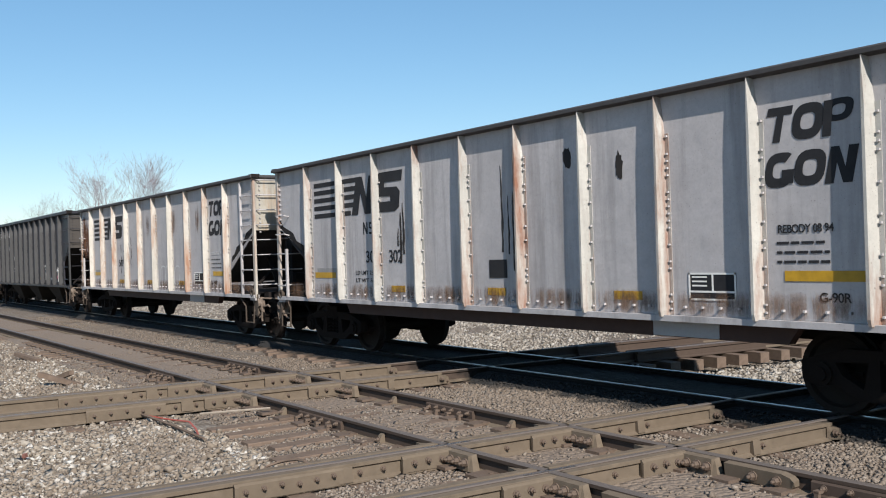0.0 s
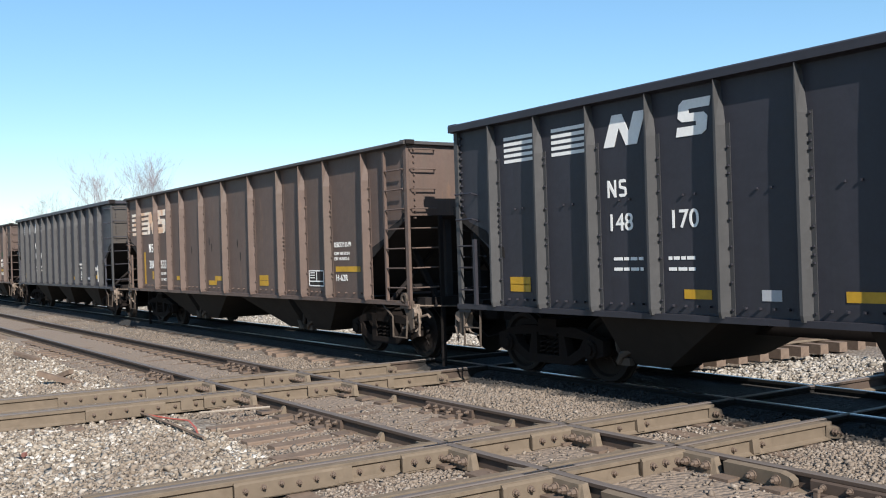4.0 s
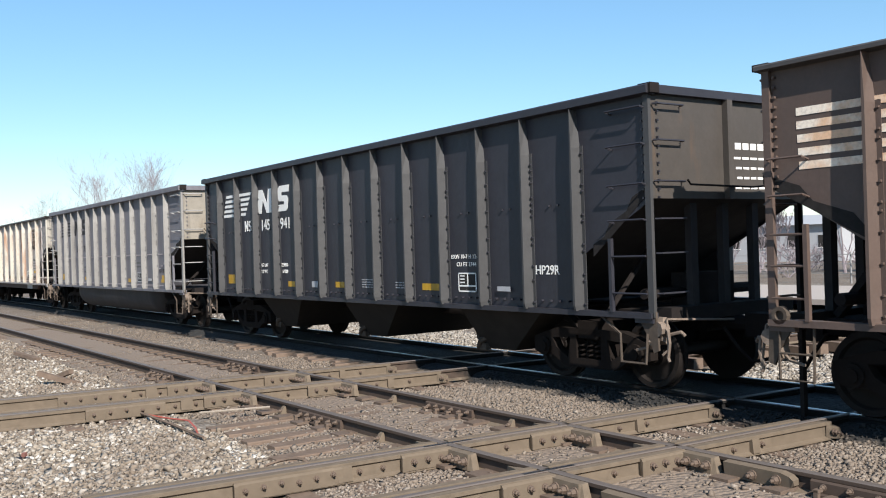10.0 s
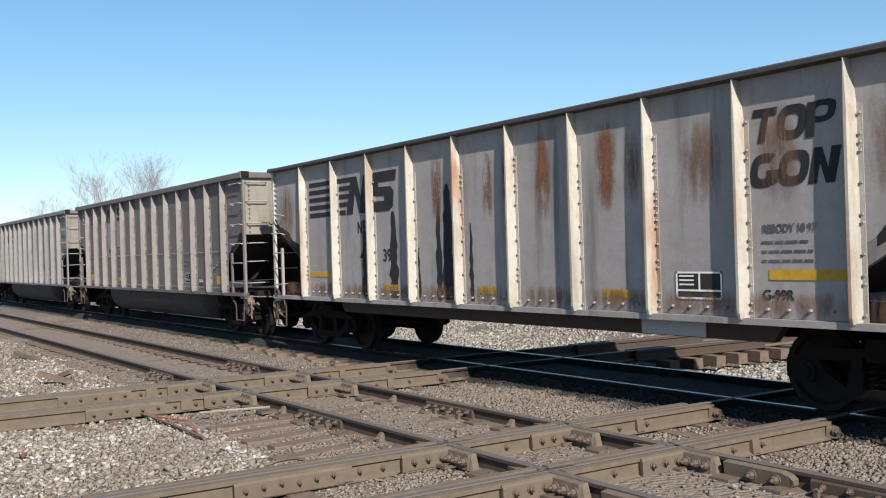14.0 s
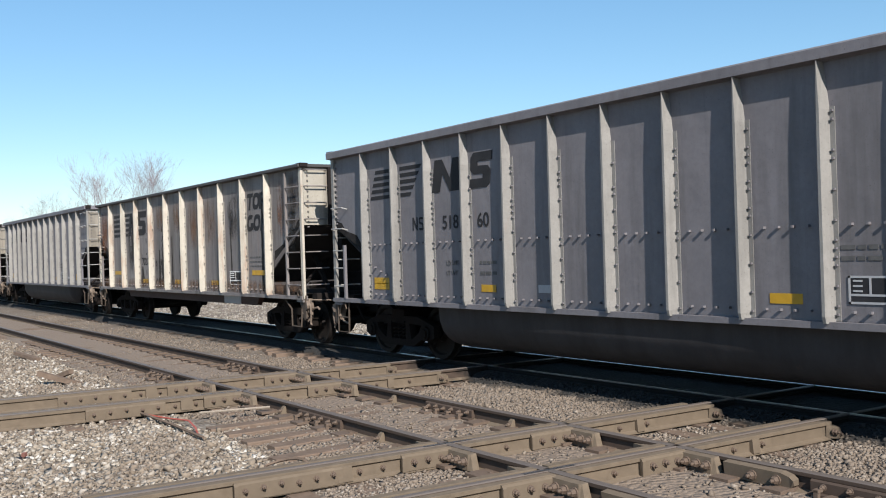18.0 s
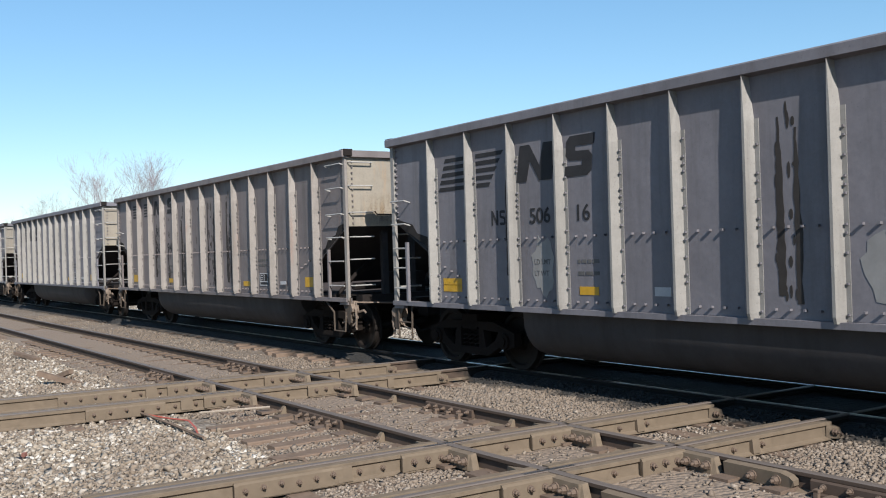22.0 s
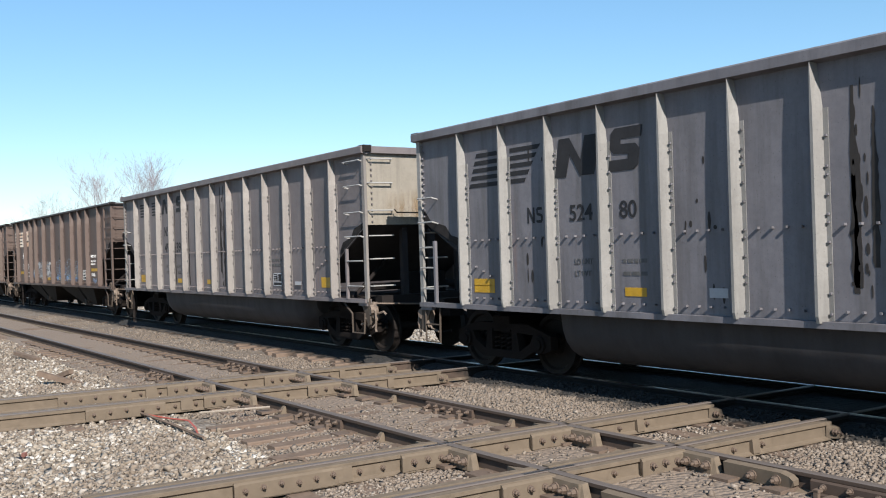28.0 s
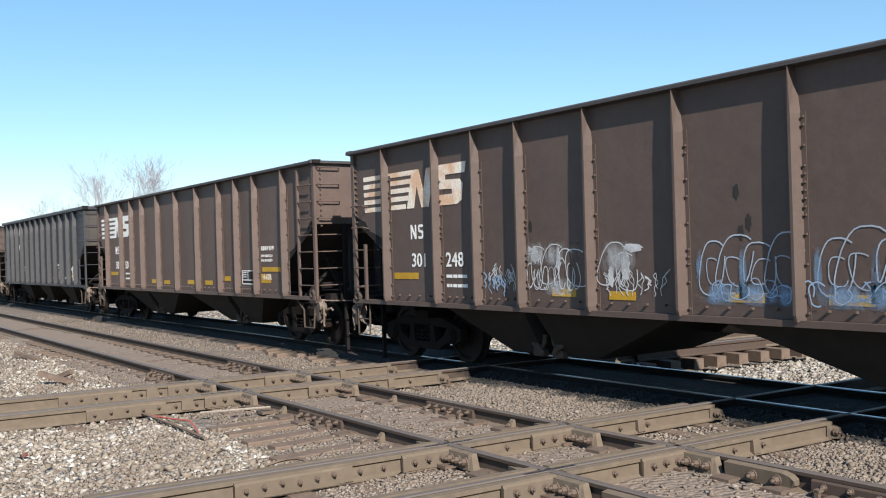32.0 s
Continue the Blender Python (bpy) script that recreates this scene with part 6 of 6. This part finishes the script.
def build_distance():
    a = bare_tree("bare_tree", 5, 20.5, 0.52, 6, "tall leafless tree with a wide spread of fine twigs", 0.08, 22.4, 1.15)
    a.matrix_world = pose(-173, 47, 0)
    b = bare_tree("bare_tree", 12, 18.5, 0.60, 6, "leafless tree with reddish grey fine branches", 0.0, 19.8, 1.4)
    b.matrix_world = pose(-156.5, 47, 0)
    d = bare_tree("bare_tree", 17, 18.5, 0.50, 6, "leafless tree with thin upright twigs", 0.0, 20.6, 1.1)
    d.matrix_world = pose(-163, 52, 0)
    copy_thing(b, pose(-203, 47, -2.8, 0, 0, 70))
    shrubs = [bare_tree("bare_shrub", 30 + s, 2.6, 0.45, 5, "leafless tan sapling in the brush beyond the tracks", 0.0, 4.6 + s, 0.8) for s in range(3)]
    low = [bare_tree("bare_shrub", 40 + s, 1.5, 1.1, 4, "low tangle of tan leafless brush beyond the tracks", 0.0, 1.9, 1.5) for s in range(2)]
    shrubs += low
    rnd = random.Random(8)
    for i in range(75):
        x, y = -76 + i * 0.88 + rnd.uniform(-0.6, 0.6), 42 + rnd.uniform(-3, 9)
        m = pose(x, y, height(x, y), 0, 0, rnd.uniform(0, 360))
        if i < 5:
            shrubs[i].matrix_world = m
        else:
            copy_thing(shrubs[i % 5], m)
    # white board shed
    shed = thing("shed", "small white shed of upright boards with a gable roof", "shed", at=pose(-42.5, 41, 0.1, 0, 0, 50))
    part("wall", Geo().loft([[(x, y, z) for x, z in ((-1.9, 0), (1.9, 0), (1.9, 2.0), (0, 2.9), (-1.9, 2.0))] for y in (-2.4, 2.4)]), M_WHITE_MARK, shed)
    for i in range(13):
        x = -1.85 + i * 0.3
        part("board", Geo().box(x, x + 0.27, -2.43, -2.405, 0, 2.9 - abs(x + 0.13) * 0.47 - 0.08), M_WHITE_MARK, shed)
    for s in (-1, 1):
        part("roof", Geo().loft([[(0, y, 2.96), (s * 2.15, y, 1.92), (s * 2.15, y, 1.99), (0, y, 3.03)] for y in (-2.65, 2.65)]), M_GREY_MARK, shed)
    hall = thing("warehouse", "long low white building with a grey roof beyond the tracks", "building", at=pose(-52, 74, -0.1, 0, 0, 8))
    part("wall", Geo().box(-7, 7, -4, 4, 0, 3.1), M_WALL, hall)
    part("roof", Geo().loft([[(x, -4.4, 3.1), (x, 0, 4.0), (x, 4.4, 3.1)] for x in (-7.3, 7.3)]), M_GREY_MARK, hall)
    for i in range(5):
        w = part("window", Geo().box(-5.8 + i * 2.7, -4.9 + i * 2.7, -4.03, -4.005, 1.2, 2.2), M_PATCH, hall)
        part("sill", Geo().box(-5.9 + i * 2.7, -4.8 + i * 2.7, -4.07, -4.005, 1.12, 1.19), M_WHITE_MARK, w)
    fence = thing("fence", "low grey wire fence on posts in front of the brush", "fence")
    for i in range(24):
        x = -66 + i * 2.4
        part("post", Geo().tube([(x, 37, -0.3), (x, 37, 1.25)], 0.04, 6), M_GREY_PATCH, fence)
    for z in (0.35, 0.75, 1.15):
        part("wire", Geo().tube([(-66, 36.95, z), (-10.8, 36.95, z)], 0.02, 4), M_GREY_PATCH, fence)
    solid("road", Geo().box(-400, 200, 24, 31, 0.0, 0.155), M_ROAD, "pale worn concrete road beyond the tracks", "road", kind="structure")


M_ROAD = plain("pale_concrete", (0.36, 0.31, 0.27), 0.9, 0.0, 6, 0.8, 0.5)
M_WALL = plain("dull_white_wall", (0.36, 0.36, 0.37), 0.9, 0.0, 5, 0.8, 0.5)
M_BRICK = plain("dull_red_brick", (0.20, 0.085, 0.065), 0.9, 0.0, 25)
M_RED = plain("red_wire_cover", (0.42, 0.10, 0.07), 0.6, 0.0, 20)


def build_litter():
    """Loose bits that lie by the front track."""
    z = GROUND
    w = solid("red_wire", Geo().tube([(-12.6, 3.98, z + 0.05), (-12.0, 4.06, z + 0.07), (-11.5, 4.16, z + 0.09), (-11.1, 4.10, z + 0.06), (-10.75, 4.0, z + 0.04)], 0.012, 5), M_RED, "faded red insulated wire lying on ballast", "wire", smooth=True)
    solid("cable", Geo().tube([(-12.95, 3.93, z + 0.06), (-12.2, 3.92, z + 0.08), (-11.4, 3.95, z + 0.07), (-10.5, 3.97, z + 0.05)], 0.018, 6), M_TIE, "dull brown cable lying on ballast", "cable", smooth=True)
    solid("wood_scrap", Geo().loft([[(x, y * 0.07, zz * 0.035) for y, zz in ((-1, -1), (1, -1), (0.9, 1), (-0.9, 1))] for x in (-0.55, 0.6)]), M_TIE, "weathered wood offcut on the stones", "wood", at=pose(-22.3, 4.4, z + 0.07, 0, 4, 12))
    solid("wood_scrap", Geo().loft([[(x, y * 0.06, zz * 0.04) for y, zz in ((-1, -1), (1, -1), (0.8, 1), (-0.9, 1))] for x in (-0.35, 0.4)]), M_TIE, "split wood offcut leaning on ballast", "wood", at=pose(-17.2, 3.9, z + 0.11, 0, 18, 60))
    solid("wood_scrap", Geo().loft([[(x, y * 0.05, zz * 0.04) for y, zz in ((-1, -1), (1, -1), (0.8, 1), (-0.9, 1))] for x in (-0.45, 0.3)]), M_TIE, "split wood offcut leaning on ballast", "wood", at=pose(-17.6, 4.05, z + 0.11, 0, -16, 20))
    solid("brick_piece", Geo().loft([[(x, y * 0.025, zz * 0.02) for y, zz in ((-1, -1), (1, -1), (0.8, 1), (-0.7, 1))] for x in (-0.02, 0.022)]), M_BRICK, "broken red brick piece among stones", "brick", at=pose(-11.0, 2.15, z + 0.05, 10, 0, 40))
    bent = Geo().tube([(0.28 * math.cos(a) - 0.1, 0.12 * math.sin(a), 0.02 + 0.03 * math.sin(2 * a)) for a in [0.5 + i * 0.45 for i in range(12)]], 0.014, 5)
    solid("bent_wire", bent, M_TIE, "bent rusty wire loop beside the rail", "wire", at=pose(-7.95, 3.9, z + 0.12, 40, 0, 20), smooth=True)
    rod = Geo().tube([(-0.45, 0, 0), (0.45, 0.05, 0.02)], 0.016, 6)
    solid("steel_rod", rod, M_GALV, "bright steel rod lying by the crossing", "rod", at=pose(-11.7, 4.85, z + 0.10, 0, 0, 62))


TRAVEL = (146.1460, 142.0592, -4.0294, 0.0, -0.1799, -0.1224)   # Chebyshev terms over the clip
# rear end of each car at the start
REAR = (-18.48, -34.70, -51.09, -68.27, -84.63, -102.15, -118.42, -134.85, -150.87, -167.10, -183.55, -199.88, -216.01, -232.31, -248.66, -265.46, -281.88, -299.10, -316.4, -332.75, -350.05)


def gone(t):
    """Metres run since the start; the train slows from 9.9 to 7.8 m/s."""
    a = math.acos(max(-1.0, min(1.0, t / 16 - 1)))
    return sum(c * math.cos(i * a) for i, c in enumerate(TRAVEL))


CARS = [
    # style, paint, label
    ("gon", "white_a", "pale grey gondola coal car with dark streaks and a dark sill"),
    ("gon", "white_b", "pale grey gondola coal car with orange rust on its posts"),
    ("black", "black_a", "black three-bay coal hopper car with white stencils"),
    ("brown", "brown_a", "brown steel coal hopper car with a rust-stained white emblem"),
    ("black", "black_b", "dark grey coal hopper car with white stencils"),
    ("brown", "brown_b", "brown coal hopper car with white graffiti along the bottom"),
    ("black", "black_a", "black coal hopper car with a white striped emblem"),
    ("tub", "grey_a", "grey bathtub gondola coal car with black stencils"),
    ("gon", "rusty_a", "dirty cream gondola coal car streaked with rust and soot"),
    ("tub", "dun_a", "brownish grey bathtub gondola coal car"),
    ("tub", "grey_b", "light grey bathtub gondola coal car"),
    ("gon", "rusty_b", "soiled grey gondola coal car with black tar streaks and rust"),
    ("tub", "grey_a", "dented grey bathtub gondola coal car"),
    ("tub", "dun_b", "sooty grey-brown bathtub gondola coal car"),
    ("tub", "grey_c", "blue-grey bathtub gondola coal car"),
    ("tub", "grey_d", "grey bathtub gondola coal car with a dark soot patch"),
    ("tub", "dun_b", "weathered grey bathtub gondola coal car with dark streaks"),
    ("brown", "brown_b", "brown coal hopper car with blue and white graffiti"),
    ("brown", "brown_a", "brown coal hopper car with a white emblem"),
    ("black", "black_b", "dark grey coal hopper car"),
    ("brown", "brown_b", "brown coal hopper car at the end of the view"),
]
PAINTS = dict(
    white_a=paint("pale_grey_paint", (0.501, 0.472, 0.470), rust=0.12, grime=0.35, seed=1),
    white_b=paint("pale_grey_rusty_paint", (0.489, 0.461, 0.460), rust=0.08, rust_color=(0.34, 0.13, 0.05), grime=0.15, seed=2),
    rusty_a=paint("cream_rusty_paint", (0.347, 0.312, 0.296), rust=0.18, rust_color=(0.26, 0.14, 0.075), grime=0.2, seed=3, streak=0.6),
    rusty_b=paint("soiled_grey_paint", (0.218, 0.195, 0.188), rust=0.3, rust_color=(0.20, 0.12, 0.07), grime=0.4, seed=4, streak=0.85),
    black_a=paint("black_paint", (0.031, 0.030, 0.038), rust=0.1, rust_color=(0.045, 0.037, 0.032), grime=0.2, grime_color=(0.022, 0.022, 0.024), seed=5, rough=0.5),
    black_b=paint("dull_black_paint", (0.043, 0.041, 0.051), rust=0.15, rust_color=(0.055, 0.043, 0.036), grime=0.2, grime_color=(0.025, 0.025, 0.026), seed=6, rough=0.5),
    brown_a=paint("brown_paint", (0.117, 0.080, 0.065), rust=0.25, rust_color=(0.22, 0.12, 0.07), grime=0.3, grime_color=(0.09, 0.075, 0.06), seed=7),
    brown_b=paint("dark_brown_paint", (0.107, 0.074, 0.061), rust=0.2, rust_color=(0.18, 0.11, 0.075), grime=0.3, grime_color=(0.08, 0.066, 0.054), seed=8),
    grey_a=paint("grey_paint", (0.163, 0.155, 0.171), rust=0.12, grime=0.35, seed=9),
    grey_b=paint("light_grey_paint", (0.182, 0.171, 0.182), rust=0.1, grime=0.3, seed=10),
    grey_c=paint("blue_grey_paint", (0.154, 0.148, 0.168), rust=0.08, grime=0.35, seed=11),
    grey_d=paint("mid_grey_paint", (0.163, 0.155, 0.168), rust=0.08, grime=0.6, seed=12, streak=0.7),
    dun_a=paint("dun_paint", (0.147, 0.123, 0.119), rust=0.2, grime=0.4, seed=13),
    dun_b=paint("grey_dun_paint", (0.173, 0.150, 0.149), rust=0.15, grime=0.5, seed=14),
)


ENDS = dict(black=paint("rusted_black_end_paint", (0.07, 0.06, 0.052), rust=0.3, rust_color=(0.12, 0.07, 0.04), grime=0.3, seed=33),
            tub=paint("cream_end_paint", (0.290, 0.258, 0.212), rust=0.35, rust_color=(0.34, 0.20, 0.09), grime=0.3, seed=31),
            gon=paint("cream_sooty_end_paint", (0.43, 0.395, 0.335), rust=0.45, rust_color=(0.33, 0.19, 0.09), grime=0.4, seed=32, streak=0.7))
POSTS = dict(
    grey_a=paint("dusty_grey_post_paint", (0.255, 0.243, 0.228), rust=0.12, grime=0.3, seed=25),
    dun_a=paint("dusty_dun_post_paint", (0.243, 0.219, 0.201), rust=0.3, rust_color=(0.26, 0.14, 0.10), grime=0.3, seed=26),
    black_a=paint("dusty_black_post_paint", (0.056, 0.055, 0.056), rust=0.1, rust_color=(0.08, 0.066, 0.055), grime=0.2, grime_color=(0.04, 0.04, 0.04), seed=27),
    white_b=paint("orange_rusted_post_paint", (0.55, 0.51, 0.45), rust=0.85, rust_color=(0.27, 0.125, 0.065), grime=0.2, seed=21),
             rusty_a=paint("cream_post_paint", (0.50, 0.46, 0.39), rust=0.75, rust_color=(0.30, 0.14, 0.07), grime=0.3, seed=22),
             rusty_b=paint("stained_post_paint", (0.50, 0.455, 0.385), rust=0.6, rust_color=(0.22, 0.10, 0.05), grime=0.5, seed=23),
             white_a=paint("pale_post_paint", (0.50, 0.48, 0.44), rust=0.75, rust_color=(0.22, 0.10, 0.06), grime=0.3, seed=24))


for a, b in (("grey_b", "grey_a"), ("grey_c", "grey_a"), ("grey_d", "grey_a"), ("dun_b", "dun_a"), ("black_b", "black_a")):
    POSTS[a] = POSTS[b]


def repaint(ob, mat, posts, ends):
    for o in ob.children_recursive:
        if o.type == "MESH" and o.data.materials and o.data.materials[0] == PAINT:
            o.material_slots[0].link = "OBJECT"
            o.material_slots[0].material = posts if o.name.split(".")[0] in ("side_post", "corner_post") else ends if o.name.split(".")[0] in ("end_sheet", "end_post") else mat


TRAIN = []


def build_train():
    patterns = {k: build_pattern(k) for k in STYLES}
    used = set()
    for x, (style, coat, label) in zip(REAR, CARS):
        if style in used:
            car = copy_thing(patterns[style], pose(x, TRAIN_Y, 0))
        else:
            car = patterns[style]
            used.add(style)
        car["label"] = label
        TRAIN.append((car, x))
    for (car, x), (style, coat, label) in zip(TRAIN, CARS):
        repaint(car, PAINTS[coat], POSTS.get(coat, PAINTS[coat]), ENDS.get(style, PAINTS[coat]))
    for i, ((car, x), (style, coat, label)) in enumerate(zip(TRAIN, CARS)):
        plain_parts = set(car.children)
        mark_car(i, car, style)
        fit_bays(style, [o for o in car.children if o not in plain_parts and o.name.split(".")[0] not in ("end_stencil", "hand_brake_wheel")])


def motions():
    times = [i * 0.5 for i in range(65)]
    for car, x in TRAIN:
        walk(car, [(t, pose(x + gone(t), TRAIN_Y, 0)) for t in times])
    # all axles turn alike: key one of each seat, the others share its keys
    first = {}
    step = 1.0 / 15
    rows = [i * step for i in range(int(32 / step) + 1)]
    for car, x in TRAIN:
        for w in [o for o in car.children_recursive if o.name.split(".")[0] == "wheelset"]:
            k = round(w.matrix_basis.translation.x, 2)
            if k not in first:
                walk(w, [(t, pose(k, 0, 0.457) @ Matrix.Rotation(gone(t) / 0.457, 4, "Y")) for t in rows])
                first[k] = w
            else:
                src = first[k].animation_data
                w.rotation_mode = "QUATERNION"
                w.animation_data_create()
                w.animation_data.action = src.action
                w.animation_data.action_slot = src.action_slot


build_ground()
build_tracks()
build_train()
build_distance()
build_litter()
build_stones()
motions()
